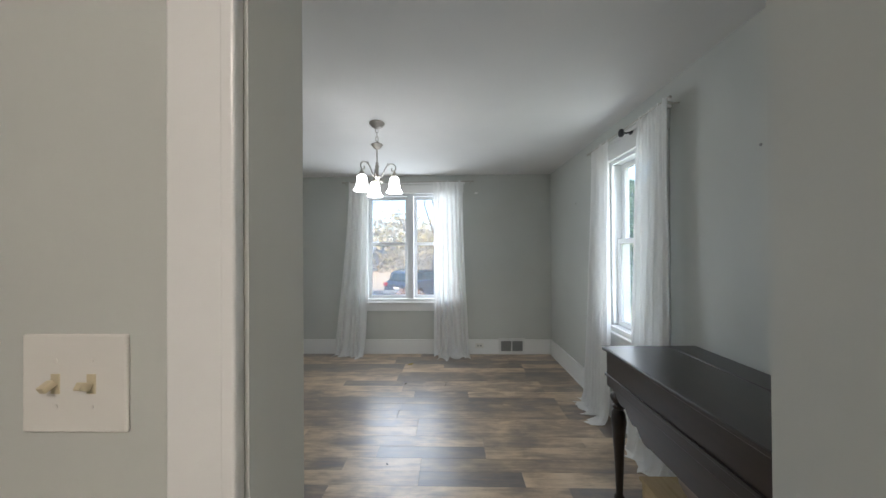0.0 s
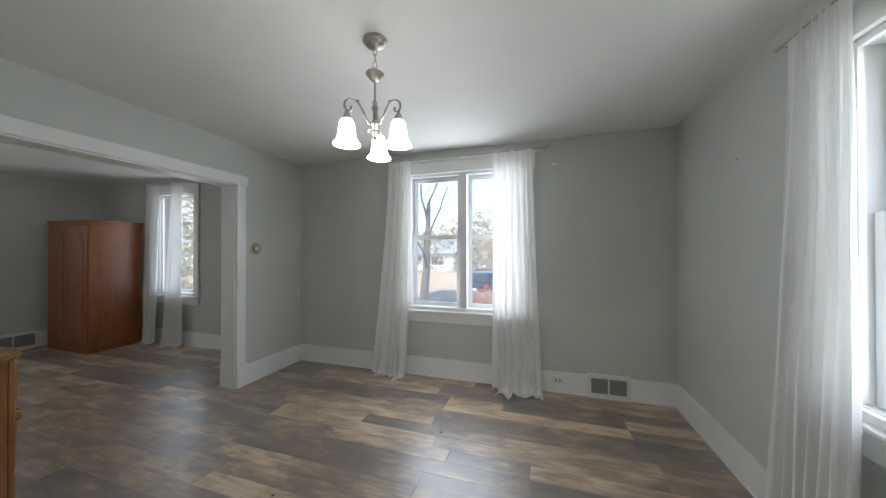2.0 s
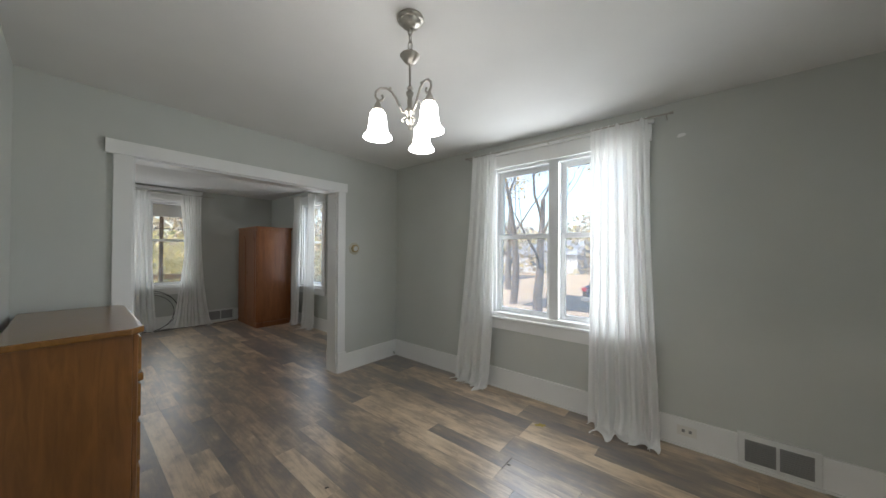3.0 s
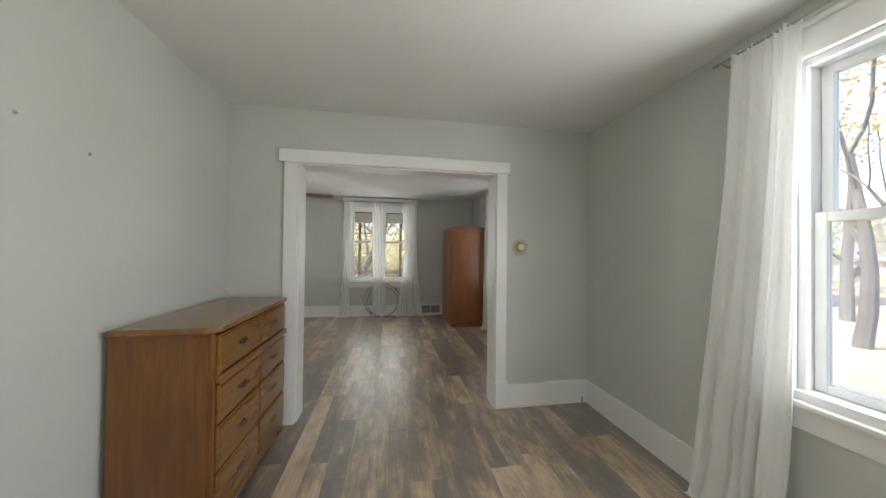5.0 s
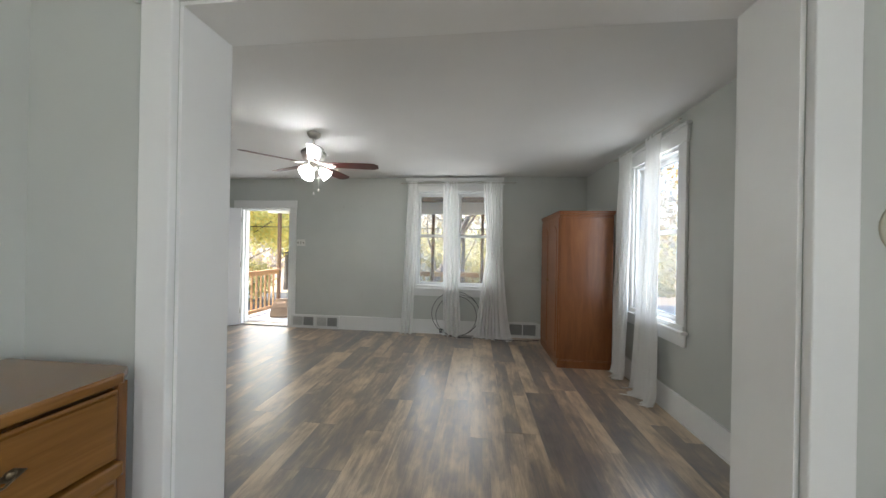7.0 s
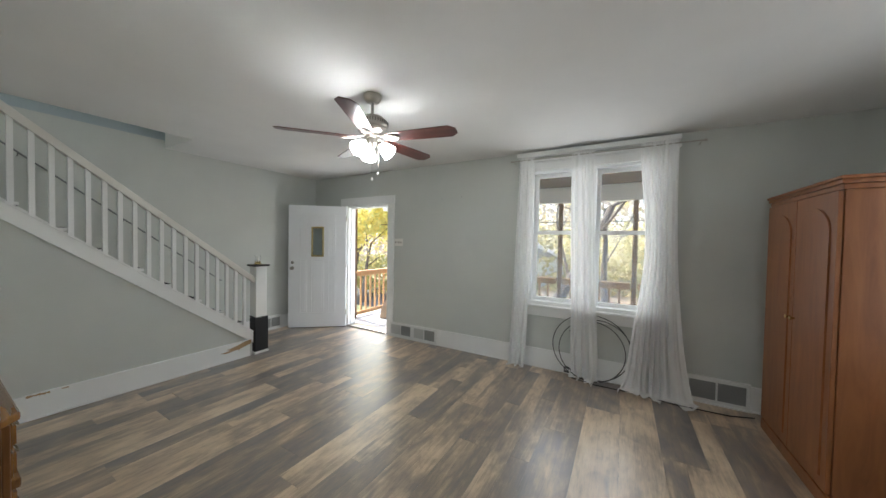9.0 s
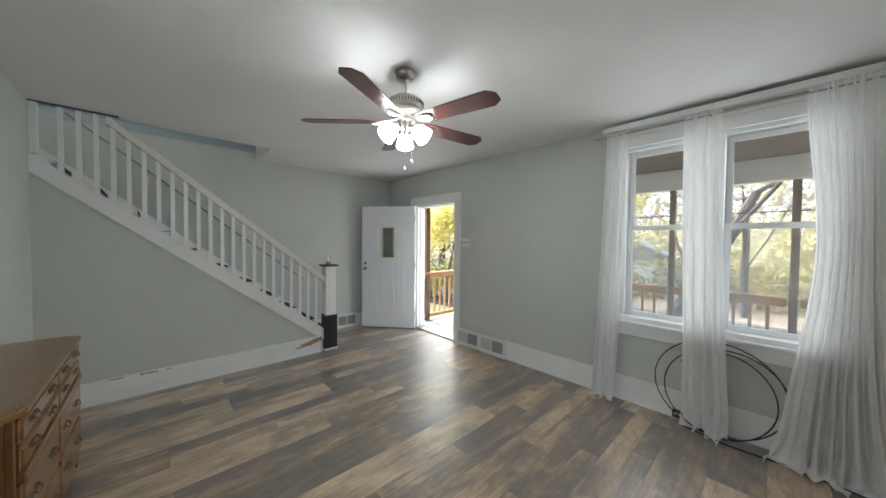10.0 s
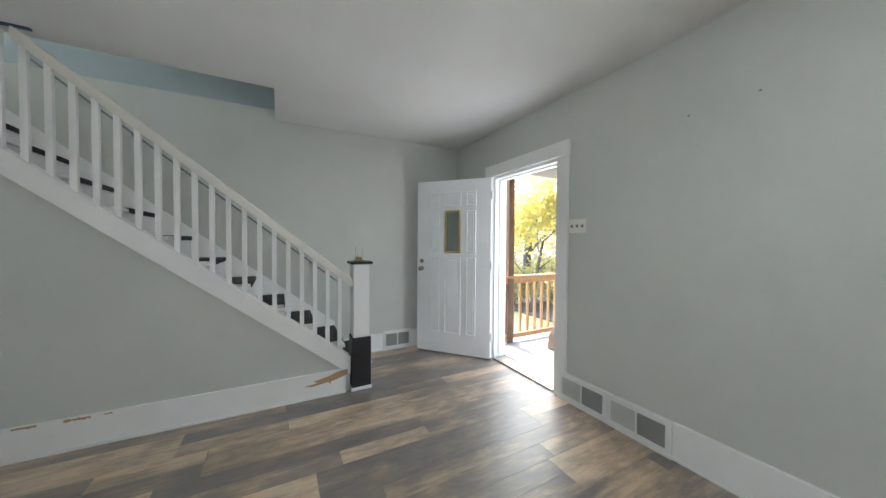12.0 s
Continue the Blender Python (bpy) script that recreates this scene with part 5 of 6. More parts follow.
def ground_material():
    m, nt, b = mat("lawn_with_fallen_leaves")
    v = coords(nt)
    a, c, e = nd(nt, "TexNoise", Scale=0.12, Detail=3.0), nd(nt, "TexNoise", Scale=9.0, Detail=6.0), nd(nt, "TexNoise", Scale=40.0, Detail=3.0)
    for n in (a, c, e):
        nt.links.new(v, n.inputs["Vector"])
    grass = mixed(nt, e.outputs[0], (0.12, 0.19, 0.05), (0.26, 0.34, 0.12))
    leaf = mixed(nt, e.outputs[0], (0.34, 0.23, 0.16), (0.50, 0.38, 0.28))
    sep = nt.nodes.new("ShaderNodeSeparateXYZ")
    nt.links.new(v, sep.inputs[0])
    side = nt.nodes.new("ShaderNodeMath")
    side.operation = "SUBTRACT"
    nt.links.new(sep.outputs[1], side.inputs[0])
    nt.links.new(sep.outputs[0], side.inputs[1])
    cover = nt.nodes.new("ShaderNodeMath")
    cover.operation = "MULTIPLY_ADD"
    nt.links.new(ramp(nt, side.outputs[0], 6.0, 13.0), cover.inputs[0])
    cover.inputs[1].default_value = 0.55
    nt.links.new(ramp(nt, c.outputs[0], 0.35, 0.75), cover.inputs[2])
    clampn = nt.nodes.new("ShaderNodeClamp")
    nt.links.new(cover.outputs[0], clampn.inputs[0])
    nt.links.new(mixed(nt, clampn.outputs[0], grass, leaf), b.inputs["Base Color"])
    b.inputs["Roughness"].default_value = 0.9
    bumped(nt, b, c.outputs[0], 0.6, 0.05)
    return m


bm = bmesh.new()
n = 60
R = 600.0
vs = [[bm.verts.new((R * (abs(i / n * 2 - 1) ** 2.2) * (1 if i * 2 > n else -1), R * (abs(j / n * 2 - 1) ** 2.2) * (1 if j * 2 > n else -1), GROUND_Z)) for j in range(n + 1)] for i in range(n + 1)]
for i in range(n):
    for j in range(n):
        bm.faces.new((vs[i][j], vs[i + 1][j], vs[i + 1][j + 1], vs[i][j + 1]))
for v in bm.verts:
    r = math.hypot(v.co.x, v.co.y)
    if r > 12:
        v.co.z += noise.noise(Vector((v.co.x * 0.03, v.co.y * 0.03, 0))) * min(1.0, (r - 12) * 0.02)
tagged(part("ground", bm, ground_material(), smooth=True), "lawn strewn with tan fallen leaves", "ground", kind="structure")

BARK = plain("grey_brown_bark", (0.13, 0.11, 0.095), 0.9, grain=25, vary=0.4, bump=0.8, dist=0.02)
YELLOW = leaves_material("yellow_autumn_leaves", (0.74, 0.64, 0.24), (0.84, 0.74, 0.30), (0.60, 0.62, 0.28))
ORANGE = leaves_material("orange_autumn_leaves", (0.48, 0.27, 0.05), (0.60, 0.40, 0.08), (0.34, 0.17, 0.05))
GREEN = leaves_material("dark_conifer_sprays", (0.085, 0.165, 0.105), (0.125, 0.225, 0.14), (0.17, 0.27, 0.15))
SHRUB = leaves_material("shrub_leaves", (0.34, 0.38, 0.18), (0.48, 0.46, 0.22), (0.58, 0.50, 0.20))


def leaf_mesh(name, centres, size, rs, material, flat=0.0):
    """Many small bent leaves, each two triangles, about the centres."""
    k = len(centres)
    c = np.asarray(centres, float)
    a = rs.normal(size=(k, 3))
    a /= np.linalg.norm(a, axis=1)[:, None]
    b = np.cross(a, rs.normal(size=(k, 3)))
    b /= np.linalg.norm(b, axis=1)[:, None]
    s = size * rs.uniform(0.6, 1.35, (k, 1))
    verts = np.stack([c - a * s, c + b * s * 0.55 , c + a * s, c - b * s * 0.55], 1).reshape(-1, 3)
    idx = np.arange(k * 4).reshape(k, 4)
    me = bpy.data.meshes.new(name)
    me.from_pydata(verts.tolist(), [], idx.tolist())
    me.materials.append(material)
    return me


def tree(label, base, height, spread, seed, leaves=None, count=0, size=0.09, trunk=0.16, lean=(0, 0), depth=4, leaf_from=0.35, group="trees outside"):
    """A tapered trunk that forks into limbs and twigs, with leaves about the twig ends."""
    rr, rs = random.Random(seed), np.random.RandomState(seed)
    t = thing("tree", label, "tree", Matrix.Translation(base), group)
    bm = bmesh.new()
    ends = []

    def grow(p, d, length, r, level):
        pts, rad = [p], [r]
        for k in range(5):
            d = (d + Vector((rr.uniform(-1, 1), rr.uniform(-1, 1), rr.uniform(-0.5, 0.9))) * (0.11 if level == 0 else 0.2)).normalized()
            p = p + d * length / 5
            pts.append(p)
            rad.append(r * (1 - 0.11 * (k + 1)))
            if level and k > 1:
                ends.append((p, level))
        tube(pts, rad, 9 if level == 0 else 6 if level < 3 else 4, bm)
        if level < depth:
            for k in range(rr.choice((2, 3, 3)) if level else 4):
                q = pts[rr.choice((3, 4, 5))] if level else pts[2 + k % 4]
                side = Vector((rr.uniform(-1, 1), rr.uniform(-1, 1), rr.uniform(0.0, 0.8))).normalized()
                grow(q, (d * 0.6 + side * spread).normalized(), length * rr.uniform(0.5, 0.72), rad[-1] * rr.uniform(0.5, 0.72), level + 1)
    grow(Vector((0, 0, -0.1)), Vector((lean[0], lean[1], 1)).normalized(), height * 0.5, trunk, 0)
    part("trunk", bm, BARK, t, smooth=True)
    if leaves is not None and count:
        high = [p for p, l in ends if l >= 2 and p.z > height * leaf_from]
        if high:
            centres = np.array([high[i] for i in rs.randint(0, len(high), count)]) + rs.normal(size=(count, 3)) * np.array([0.32, 0.32, 0.24])
            ob = new("crown", leaf_mesh("crown", centres, size, rs, leaves))
            ob.parent = t
    return t


def conifer(base, height, radius, seed):
    """A dense pyramidal evergreen of drooping sprays."""
    rs = np.random.RandomState(seed)
    t = thing("conifer", "dense dark green arborvitae standing in a hedge row", "tree", Matrix.Translation(base), "evergreen hedge")
    part("trunk", tube([(0, 0, -0.1), (0.05, 0, height * 0.5), (0, 0, height * 0.95)], [0.14, 0.09, 0.02], 8), BARK, t, smooth=True)
    k = 5200
    h = rs.uniform(0.0, 1.0, k) ** 0.85
    ang = rs.uniform(0, 2 * math.pi, k)
    lump = 1 + 0.16 * np.sin(ang * 3 + h * 9 + seed) + 0.12 * np.sin(ang * 7 + h * 23)
    r = radius * (1 - h) ** 0.62 * lump * rs.uniform(0.72, 1.05, k)
    c = np.stack([r * np.cos(ang), r * np.sin(ang), h * height], 1)
    ob = new("foliage", leaf_mesh("foliage", c, 0.20, rs, GREEN))
    ob.parent = t
    return t


def shrub(label, base, radius, height, seed, material, count=900, size=0.06):
    rs = np.random.RandomState(seed)
    t = thing("shrub", label, "shrub", Matrix.Translation(base), "shrubs")
    bm = bmesh.new()
    for k in range(9):
        a = 2 * math.pi * k / 9
        tube([(0, 0, -0.05), (math.cos(a) * radius * 0.4, math.sin(a) * radius * 0.4, height * 0.5), (math.cos(a) * radius * 0.75, math.sin(a) * radius * 0.75, height * 0.9)], [0.02, 0.012, 0.005], 5, bm)
    part("stem", bm, BARK, t)
    u = rs.normal(size=(count, 3))
    u /= np.linalg.norm(u, axis=1)[:, None]
    c = u * rs.uniform(0.5, 1.0, (count, 1)) * np.array([radius, radius, height * 0.55]) + np.array([0, 0, height * 0.55])
    ob = new("crown", leaf_mesh("crown", c, size, rs, material))
    ob.parent = t
    return t


# evergreen hedge east of the house
for k in range(9):
    conifer((8.6 + 0.35 * (k % 2) + 0.5 * k, 8.0 + 2.0 * k, GROUND_Z), 6.6 + 0.8 * math.sin(k * 2.1), 1.9, 40 + k)
# bare trees north of the house
tree("bare grey maple with a few yellow leaves", (-4.3, 13.5, GROUND_Z), 9.5, 0.85, 5, ORANGE, 420, 0.075, 0.20, (-0.05, 0.0), 4, 0.1)
tree("bare forked tree behind the parked car", (-1.3, 22.0, GROUND_Z), 12.0, 0.8, 6, ORANGE, 300, 0.09, 0.22, (0.05, 0), 4, 0.1)
tree("leaning bare tree with grey bark", (-6.6, 16.0, GROUND_Z), 11.0, 0.8, 7, ORANGE, 600, 0.09, 0.2, (0.2, 0), 4, 0.1)
tree("bare tree at the edge of the yard", (-9.5, 21.0, GROUND_Z), 12.0, 0.85, 8, ORANGE, 900, 0.1, 0.22, (0, 0), 4, 0.1)
tree("bare tree at the edge of the yard", (-14.0, 15.5, GROUND_Z), 12.0, 0.85, 9, ORANGE, 900, 0.1, 0.22, (0.1, 0), 4, 0.1)
tree("bare tall tree with thin twigs", (0.8, 17.5, GROUND_Z), 11.0, 0.75, 10, None, 0, 0.1, 0.18, (-0.1, 0), 4)
# yellow trees beyond the porch
tree("yellow autumn maple with a dark trunk", (-15.5, -9.6, GROUND_Z), 9.5, 1.1, 11, YELLOW, 20000, 0.11, 0.24, (0.05, 0.05), 4, 0.04)
tree("yellow autumn maple in full colour", (-19.5, -8.2, GROUND_Z), 9.0, 1.1, 12, YELLOW, 20000, 0.12, 0.22, (0, 0), 4, 0.04)
tree("yellow autumn maple behind the lawn", (-13.5, -13.2, GROUND_Z), 9.5, 1.1, 13, YELLOW, 18000, 0.11, 0.22, (0, 0), 4, 0.04)
tree("low yellow sapling at the lawn's edge", (-12.6, -6.2, GROUND_Z), 5.2, 1.2, 18, YELLOW, 9000, 0.075, 0.09, (0, 0), 4, 0.1)
tree("low yellow sapling at the lawn's edge", (-16.5, -5.2, GROUND_Z), 6.0, 1.2, 19, YELLOW, 10000, 0.085, 0.10, (0, 0), 4, 0.1)
tree("leaning grey tree in front of the porch", (-13.0, 0.9, GROUND_Z), 8.5, 0.8, 14, ORANGE, 500, 0.09, 0.20, (-0.1, 0.55), 4, 0.2)
tree("thin yellowing tree across the street", (-19.0, 2.5, GROUND_Z), 8.5, 0.9, 15, YELLOW, 2600, 0.11, 0.15, (0, 0), 4, 0.12)
tree("thin orange tree across the street", (-21.0, 6.5, GROUND_Z), 9.0, 0.9, 16, ORANGE, 3000, 0.12, 0.16, (0, 0), 4, 0.12)
tree("thin yellowing tree across the street", (-22.0, -2.5, GROUND_Z), 9.0, 0.9, 17, YELLOW, 2600, 0.12, 0.16, (0, 0), 4, 0.12)
shrub("green and gold shrub behind the porch rail", (-12.8, -7.6, GROUND_Z), 1.0, 1.5, 21, SHRUB, 2200, 0.07)
shrub("green and gold shrub at the lawn's edge", (-14.5, -7.0, GROUND_Z), 1.3, 1.8, 22, SHRUB, 2200, 0.08)
shrub("tan dried hydrangea by the drive", (-1.75, 13.6, GROUND_Z), 0.7, 0.95, 23, leaves_material("dried_hydrangea", (0.50, 0.30, 0.20), (0.62, 0.42, 0.30), (0.40, 0.25, 0.16)), 1200, 0.06)
# far woods, uncountable
rs = np.random.RandomState(77)
k = 60000
ang = rs.uniform(radians(75), radians(262), k)
dist = rs.uniform(34, 60, k)
c = np.stack([-3 + dist * np.cos(ang), 2 + dist * np.sin(ang), GROUND_Z + rs.uniform(0, 1, k) ** 1.3 * (np.where(ang > 2.3, 12.5, 6.5) + 1.0 * np.sin(ang * 9) + 0.8 * np.sin(ang * 23))], 1)
ob = new("far_woods", leaf_mesh("far_woods", c, 0.32, rs, leaves_material("far_autumn_woods", (0.38, 0.35, 0.32), (0.50, 0.44, 0.36), (0.60, 0.50, 0.26))))
tagged(ob, "hazy band of tan and gold autumn woods", "woods", kind="stuff")


k = 15000
c = np.stack([rs.uniform(-33, -20.5, k), rs.uniform(-3, 16, k), GROUND_Z + rs.uniform(0, 1, k) ** 1.5 * (2.9 + 1.1 * np.sin(np.arange(k) * 0.7))], 1)
ob = new("roadside_brush", leaf_mesh("roadside_brush", c, 0.20, rs, leaves_material("tan_and_gold_brush", (0.46, 0.42, 0.30), (0.62, 0.54, 0.26), (0.40, 0.40, 0.22))))
tagged(ob, "thicket of tan and gold brush across the street", "brush", kind="stuff")


# ---- parked car ----
def car():
    c = thing("car", "dark blue station wagon parked on the drive", "car", Matrix.Translation((-1.75, 18.2, GROUND_Z)) @ pose(0, 0, 0, 0, 0, -28))
    paint = plain("dark_blue_car_paint", (0.014, 0.020, 0.040), 0.25, grain=60, vary=0.2, bump=0.0, coat=0.8)
    dark = plain("tinted_car_glass", (0.05, 0.07, 0.08), 0.08, grain=30, vary=0.2, bump=0.0, coat=0.6)
    # x across, y along (rear at -y)
    side = [(-2.2, 0.32), (-2.24, 0.62), (-2.18, 0.95), (-2.05, 1.02), (1.0, 0.98), (2.05, 0.82), (2.22, 0.55), (2.2, 0.3)]
    bm = prism(side, "x", -0.87, 0.87)
    bmesh.ops.bevel(bm, geom=list(bm.edges), offset=0.07, segments=3, affect="EDGES")
    body = part("body", bm, paint, c, smooth=True)
    roof = [(-2.06, 1.0), (-1.72, 1.45), (-1.2, 1.53), (0.1, 1.50), (0.95, 0.98)]
    bm = prism(roof, "x", -0.74, 0.74)
    bmesh.ops.bevel(bm, geom=list(bm.edges), offset=0.05, segments=2, affect="EDGES")
    part("cabin", bm, paint, c, smooth=True)
    bm = bmesh.new()
    q = [bm.verts.new(p) for p in ((-0.6, -2.045, 1.05), (0.6, -2.045, 1.05), (0.55, -1.775, 1.41), (-0.55, -1.775, 1.41))]
    bm.faces.new(q)
    bmesh.ops.solidify(bm, geom=list(bm.faces), thickness=0.02)
    part("rear_window", bm, dark, c)
    for s in (-1, 1):
        for a, b in ((-1.75, -0.95), (-0.88, -0.1), (-0.03, 0.72)):
            lo = [(a if a > -1.7 else -1.93, 1.03), (b if b < 0.7 else 0.82, 1.03), (b if b < 0.7 else 0.35, 1.42), (a, 1.42)]
            part("side_window", prism(lo, "x", s * 0.735, s * 0.747), dark, c)
        part("tail_light", boxes((s * 0.60, s * 0.86, -2.26, -2.16, 0.78, 0.95), bevel=0.02), plain("red_tail_lens", (0.35, 0.02, 0.02), 0.2), c, "red tail light")
        part("roof_rail", tube([(s * 0.66, -1.6, 1.545), (s * 0.66, 0.0, 1.545)], 0.02, 8), BLACK, c)
        for wy in (-1.35, 1.35):
            w = part("wheel", tube([(s * 0.68, wy, 0.32), (s * 0.89, wy, 0.32)], 0.32, 28), RUBBER, c, smooth=True)
            part("rim", tube([(s * 0.885, wy, 0.32), (s * 0.90, wy, 0.32)], 0.20, 20), NICKEL, w, smooth=True)
    part("number_plate", boxes((-0.16, 0.16, -2.262, -2.245, 0.62, 0.73), bevel=0.004), PLATEWHITE, c)
    part("bumper", boxes((-0.85, 0.85, -2.30, -2.1, 0.33, 0.55), bevel=0.05), plain("grey_bumper", (0.20, 0.20, 0.21), 0.5), c)


car()
tagged(part("driveway", boxes((-6.0, 1.4, 15.8, 20.6, GROUND_Z - 0.1, GROUND_Z + 0.012)), plain("worn_asphalt", (0.07, 0.07, 0.07), 0.9, grain=30, vary=0.3, bump=0.5)), "worn asphalt drive", "road", kind="structure")
tagged(part("road", boxes((-17.5, -12.2, -120.0, 120.0, GROUND_Z - 0.1, GROUND_Z + 0.02)), plain("street_asphalt", (0.09, 0.09, 0.09), 0.9, grain=30, vary=0.3, bump=0.5)), "asphalt street in front of the house", "road", kind="structure")

# ---- porch ----
PZ = -0.13
PX = -9.0
tagged(part("porch_floor", boxes((PX - 0.15, WEST - THICK, -1.75, 4.9, PZ - 0.12, PZ)), PORCHFLOOR), "pale grey porch floor", "porch floor", kind="structure")
tagged(part("porch_foundation", boxes((PX - 0.05, WEST - THICK, -1.65, 4.8, GROUND_Z - 0.1, PZ - 0.121)), plain("grey_block", (0.33, 0.33, 0.32), 0.9)), "grey block porch foundation", "foundation", kind="structure")
tagged(part("porch_ceiling", boxes((PX - 0.3, WEST - THICK, -1.9, 4.9, 2.46, 2.52)), plain("porch_ceiling_boards", (0.13, 0.11, 0.095), 0.8, grain=30, vary=0.3)), "shaded board porch ceiling", "ceiling", kind="structure")
tagged(part("porch_roof", boxes((PX - 0.5, WEST - THICK, -2.1, 5.0, 2.53, 2.66)), POSTBROWN), "brown porch roof", "roof", kind="structure")
trim("porch_beam", (PX - 0.08, PX + 0.08, -1.9, 4.9, 2.19, 2.458), label="white porch header beam", category="beam")
trim("porch_beam_end", (PX + 0.081, WEST - THICK - 0.001, -1.72, -1.56, 2.30, 2.458), label="white porch header beam", category="beam")


def porch_post(x, y):
    p = thing("porch_post", "square brown stained porch post", "post", group="porch posts")
    part("post", boxes((x - 0.035, x + 0.035, y - 0.035, y + 0.035, PZ, 2.19), bevel=0.008), POSTBROWN, p)


for y in (-1.64, 0.10, 2.15, 3.28, 4.75):
    porch_post(PX, y)
p = thing("porch_post", "square cedar porch post beside the railing", "post", group="porch posts")
part("post", boxes((-7.80, -7.70, -1.70, -1.60, PZ, 2.295), bevel=0.008), POSTBROWN, p)


def railing(x0, y0, x1, y1, top=0.86):
    """A cedar railing with a flat cap, two rails and square pickets."""
    r = thing("porch_railing", "new cedar porch railing with square pickets", "railing", group="porch railings")
    d = Vector((x1 - x0, y1 - y0, 0))
    ln = d.length
    m = Matrix.Translation((x0, y0, 0)) @ Matrix.Rotation(math.atan2(d.y, d.x), 4, "Z")
    r.matrix_basis = m
    part("cap", boxes((0, ln, -0.06, 0.06, top - 0.035, top), bevel=0.006), CEDAR, r)
    part("top_rail", boxes((0, ln, -0.02, 0.02, top - 0.11, top - 0.0355), bevel=0.004), CEDAR, r)
    part("bottom_rail", boxes((0, ln, -0.02, 0.02, PZ + 0.05, PZ + 0.12), bevel=0.004), CEDAR, r)
    n = int(ln / 0.14)
    for k in range(1, n):
        s = ln * k / n
        part("picket", boxes((s - 0.017, s + 0.017, 0.0205, 0.0545, PZ + 0.06, top - 0.04), bevel=0.003), CEDAR, r)


railing(WEST - THICK - 0.01, -1.64, PX, -1.64, 0.835)
railing(PX, 0.15, PX, 2.10)
railing(PX, 2.20, PX, 3.23)
railing(PX, 3.33, PX, 4.70)

# brown paper yard bag left on the porch
bag = thing("paper_bag", "crumpled brown paper bag standing on the porch floor", "bag", pose(-8.20, -1.03, PZ, 0, 0, 12))
bm = bmesh.new()
rr = random.Random(31)
rings = []
for z, w, d in ((0.0, 0.17, 0.13), (0.03, 0.175, 0.135), (0.12, 0.165, 0.13), (0.21, 0.155, 0.12), (0.29, 0.13, 0.09), (0.345, 0.11, 0.045), (0.375, 0.115, 0.03)):
    ring = []
    for sx, sy in ((-1, -1), (-0.33, -1.06), (0.33, -1.06), (1, -1), (1.05, 0), (1, 1), (0.33, 1.06), (-0.33, 1.06), (-1, 1), (-1.05, 0)):
        ring.append(bm.verts.new((sx * d + rr.uniform(-0.007, 0.007), sy * w + rr.uniform(-0.007, 0.007), z + (rr.uniform(-0.008, 0.008) if z else 0))))
    rings.append(ring)
for a, b2 in zip(rings, rings[1:]):
    for i in range(10):
        bm.faces.new((a[i], a[(i + 1) % 10], b2[(i + 1) % 10], b2[i]))
bm.faces.new(rings[0][::-1])
bm.faces.new(rings[-1])
part("bag_body", bm, plain("kraft_paper", (0.36, 0.26, 0.18), 0.8, grain=25, vary=0.25, bump=0.3), bag)

# small white building across the street
b = thing("garage", "small white garage across the street", "garage", Matrix.Translation((-24.0, -1.6, GROUND_Z)))
part("wall", boxes((-2.2, 2.2, -2.2, 1.5, 0, 1.75)), plain("white_siding", (0.74, 0.75, 0.76), 0.7, vary=0.1), b)
part("roof", prism([(-2.5, 1.7), (1.8, 1.7), (-0.35, 2.7)], "x", -2.4, 2.4), plain("grey_shingle", (0.35, 0.35, 0.36), 0.9, vary=0.3), b)
part("door", boxes((2.2005, 2.23, -1.6, 0.9, 0.0, 1.5), bevel=0.01), TRIM, b)
wires = thing("overhead_wires", "thin dark utility wires along the street", "wires")
for z, x in ((4.6, -12.6), (4.9, -12.9), (2.6, -12.7)):
    part("wire", tube([(x, -40 + 8 * k, z - 0.5 + 0.012 * (k - 5) ** 2) for k in range(11)], 0.014, 5), BLACK, wires)
h = thing("house", "low grey ranch house beyond the yard", "house", Matrix.Translation((-15.5, 40.0, GROUND_Z)))
hw = part("wall", boxes((-6.0, 6.0, -3.5, 3.5, 0, 2.3)), plain("pale_grey_siding", (0.60, 0.62, 0.66), 0.8, vary=0.1), h)
part("roof", prism([(-4.1, 2.25), (4.1, 2.25), (0.0, 4.0)], "x", -6.4, 6.4), plain("slate_shingle", (0.30, 0.33, 0.38), 0.9, vary=0.3), h)
for k in range(4):
    w = part("window", boxes((-5.0 + 2.8 * k, -3.6 + 2.8 * k, -3.54, -3.5005, 0.9, 1.9)), plain("dim_house_glass", (0.10, 0.12, 0.14), 0.1), h)
    part("frame", boxes((-5.08 + 2.8 * k, -3.52 + 2.8 * k, -3.56, -3.5405, 1.9005, 1.98), (-5.08 + 2.8 * k, -3.52 + 2.8 * k, -3.56, -3.5405, 0.82, 0.8995)), TRIM, w)

# leaf fragments tracked onto the floor
for x, y, a in ((-0.479, 3.826, 20), (-1.222, 2.94, 70), (-0.417, 2.533, 140)):
    bm = prism([(-0.012, 0.0), (-0.004, 0.006), (0.010, 0.002), (0.012, -0.003), (0.0, -0.006)], "z", 0.0, 0.0035)
    tagged(part("leaf_fragment", bm, BARK), "tiny dry brown leaf fragment on the floor", "leaf", "leaf fragments").matrix_basis = pose(x, y, 0.0005, 0, 0, a)


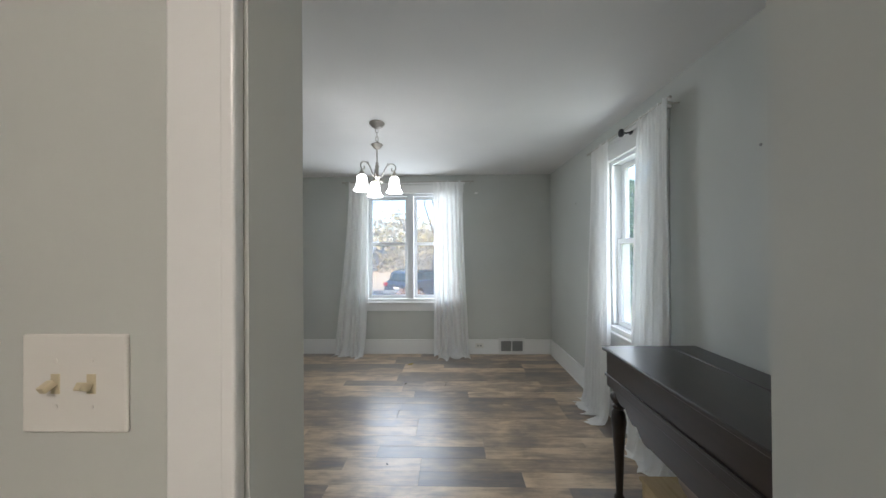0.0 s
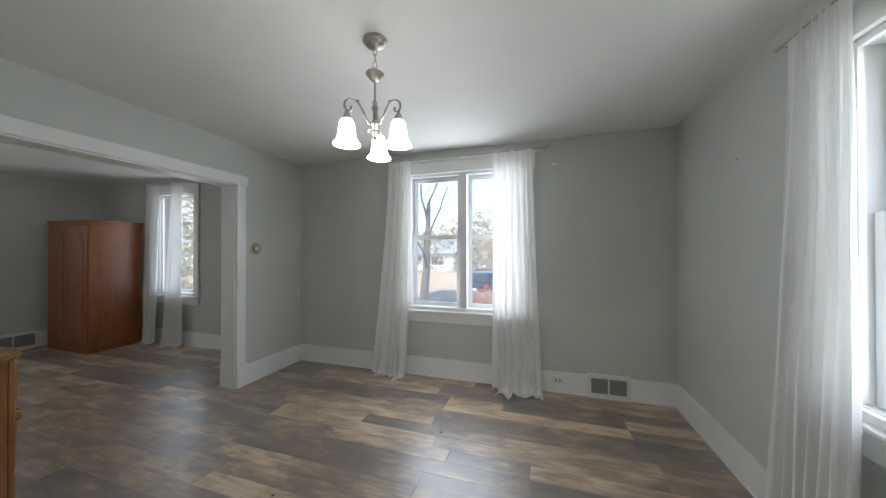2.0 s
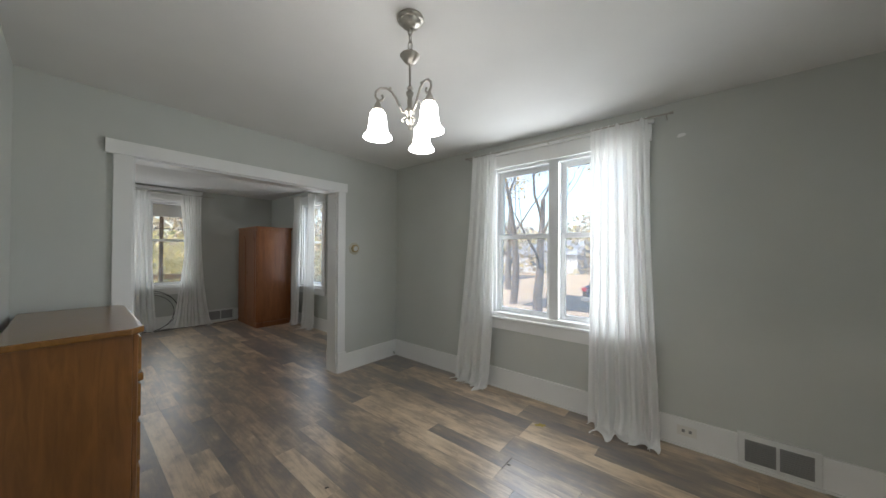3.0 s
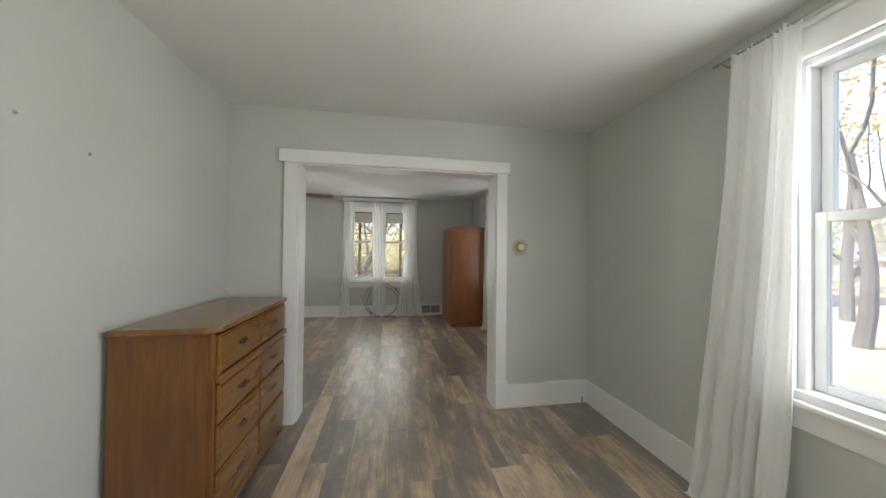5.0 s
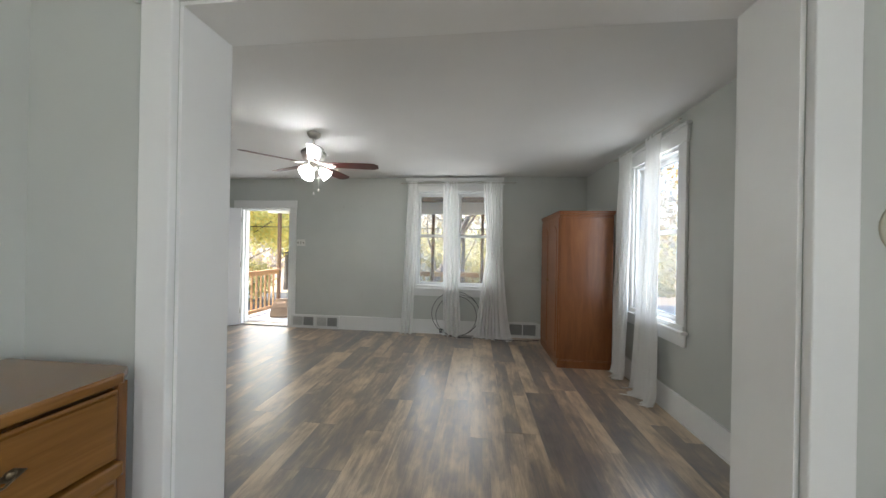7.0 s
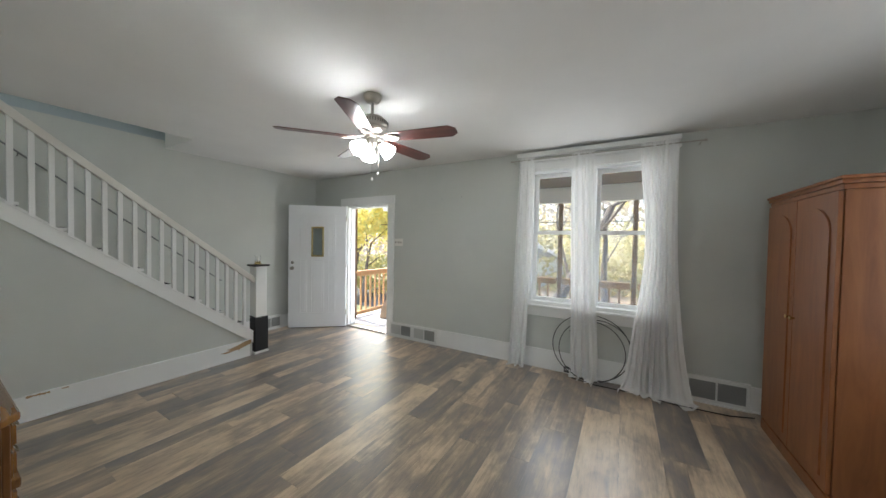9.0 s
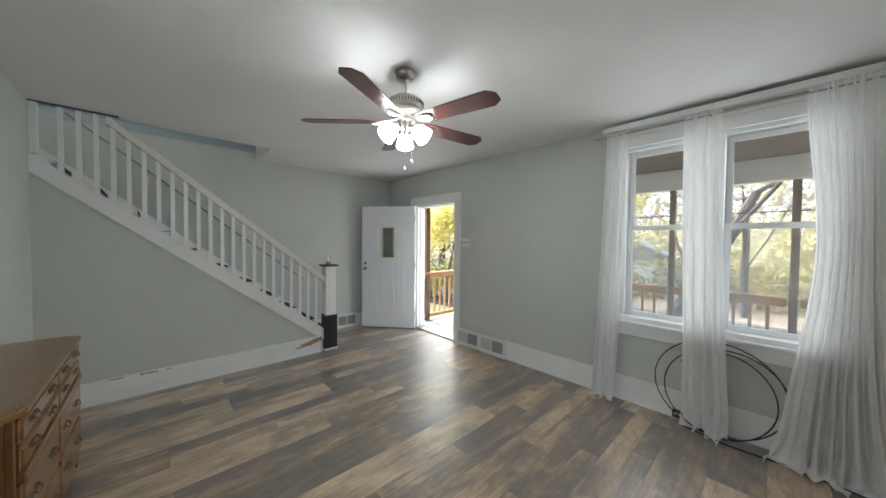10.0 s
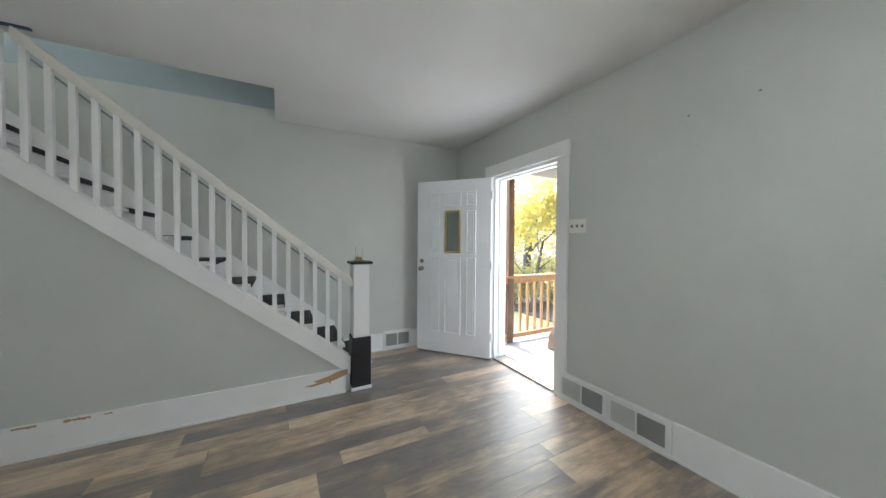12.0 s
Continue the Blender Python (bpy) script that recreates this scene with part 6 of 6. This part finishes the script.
# pale yellow leaf under the front window
leafm = plain("pale_yellow_leaf", (0.46, 0.36, 0.10), 0.7, grain=60, vary=0.25, bump=0.2)
bm = prism([(-0.045, 0.0), (-0.026, 0.017), (-0.010, 0.013), (0.004, 0.030), (0.016, 0.016), (0.038, 0.013), (0.046, -0.003), (0.024, -0.013), (0.013, -0.028), (-0.004, -0.014), (-0.028, -0.016)], "z", 0.0, 0.002)
tagged(part("fallen_leaf", bm, leafm), "pale yellow fallen leaf lying on the plank floor", "leaf").matrix_basis = pose(-0.505, 4.42, 0.0005, 0, 0, 35)


# ---- floor planks, each a piece of the floor ----
PW, PL, PT = 0.1305, 1.50, 0.008
PLANK_MESHES = {}


def plank_mesh(length, width):
    key = (round(length, 2), round(width, 3))
    if key not in PLANK_MESHES:
        bm = bmesh.new()
        h, w, c = length / 2 - 0.0002, width / 2 - 0.0002, 0.0005
        lo = [bm.verts.new((x, y, -PT)) for x, y in ((-h, -w), (h, -w), (h, w), (-h, w))]
        mi = [bm.verts.new((x, y, -c)) for x, y in ((-h, -w), (h, -w), (h, w), (-h, w))]
        hi = [bm.verts.new((x, y, 0)) for x, y in ((-h + c, -w + c), (h - c, -w + c), (h - c, w - c), (-h + c, w - c))]
        for a, b in ((lo, mi), (mi, hi)):
            for k in range(4):
                bm.faces.new((a[k], a[(k + 1) % 4], b[(k + 1) % 4], b[k]))
        bm.faces.new(hi)
        PLANK_MESHES[key] = mesh_of("plank", bm, PLANK)
    return PLANK_MESHES[key]


def lay_plank(a, b, y, width):
    if b - a > 0.03:
        ob = new("plank", plank_mesh(b - a, width))
        ob.location = ((a + b) / 2, y, 0)
        ob.parent = FLOOR


# courses of mixed width: a wide plank, or two narrow ones with staggered ends
rng = random.Random(11)
y = 2.862 - 18 * 2 * PW + PW
while y - PW < NORTH:
    spans = [(WEST - 0.04, EAST + 0.04)] if y > DRESS_Y - 0.2 else [(WEST - 0.04, ARCH_E - 0.02)]
    if 0.72 < y <= DRESS_Y - 0.2:
        spans.append((HOOK_X - 0.02, EAST + 0.04))
    for x0, x1 in spans:
        x = x0 - rng.uniform(0.1, 0.9) * PL
        while x < x1:
            a, b = max(x, x0), min(x + PL, x1)
            if rng.random() < 0.36:
                lay_plank(a, b, y, 2 * PW)
            else:
                one = rng.choice((-0.5, 0.5))
                lay_plank(a, b, y + one * PW, PW)
                m = min(b, max(a, x + PL * rng.uniform(0.3, 0.7)))
                lay_plank(a, m, y - one * PW, PW)
                lay_plank(m, b, y - one * PW, PW)
            x += PL
    y += 2 * PW
# plain sheet floor of the kitchen behind the doorway
tagged(part("floor_kitchen", boxes((-2.6, EAST, -3.0, 0.74, -0.008, 0.0)), plain("beige_kitchen_vinyl", (0.42, 0.38, 0.32), 0.5)), "plain beige sheet floor", "floor", kind="structure")
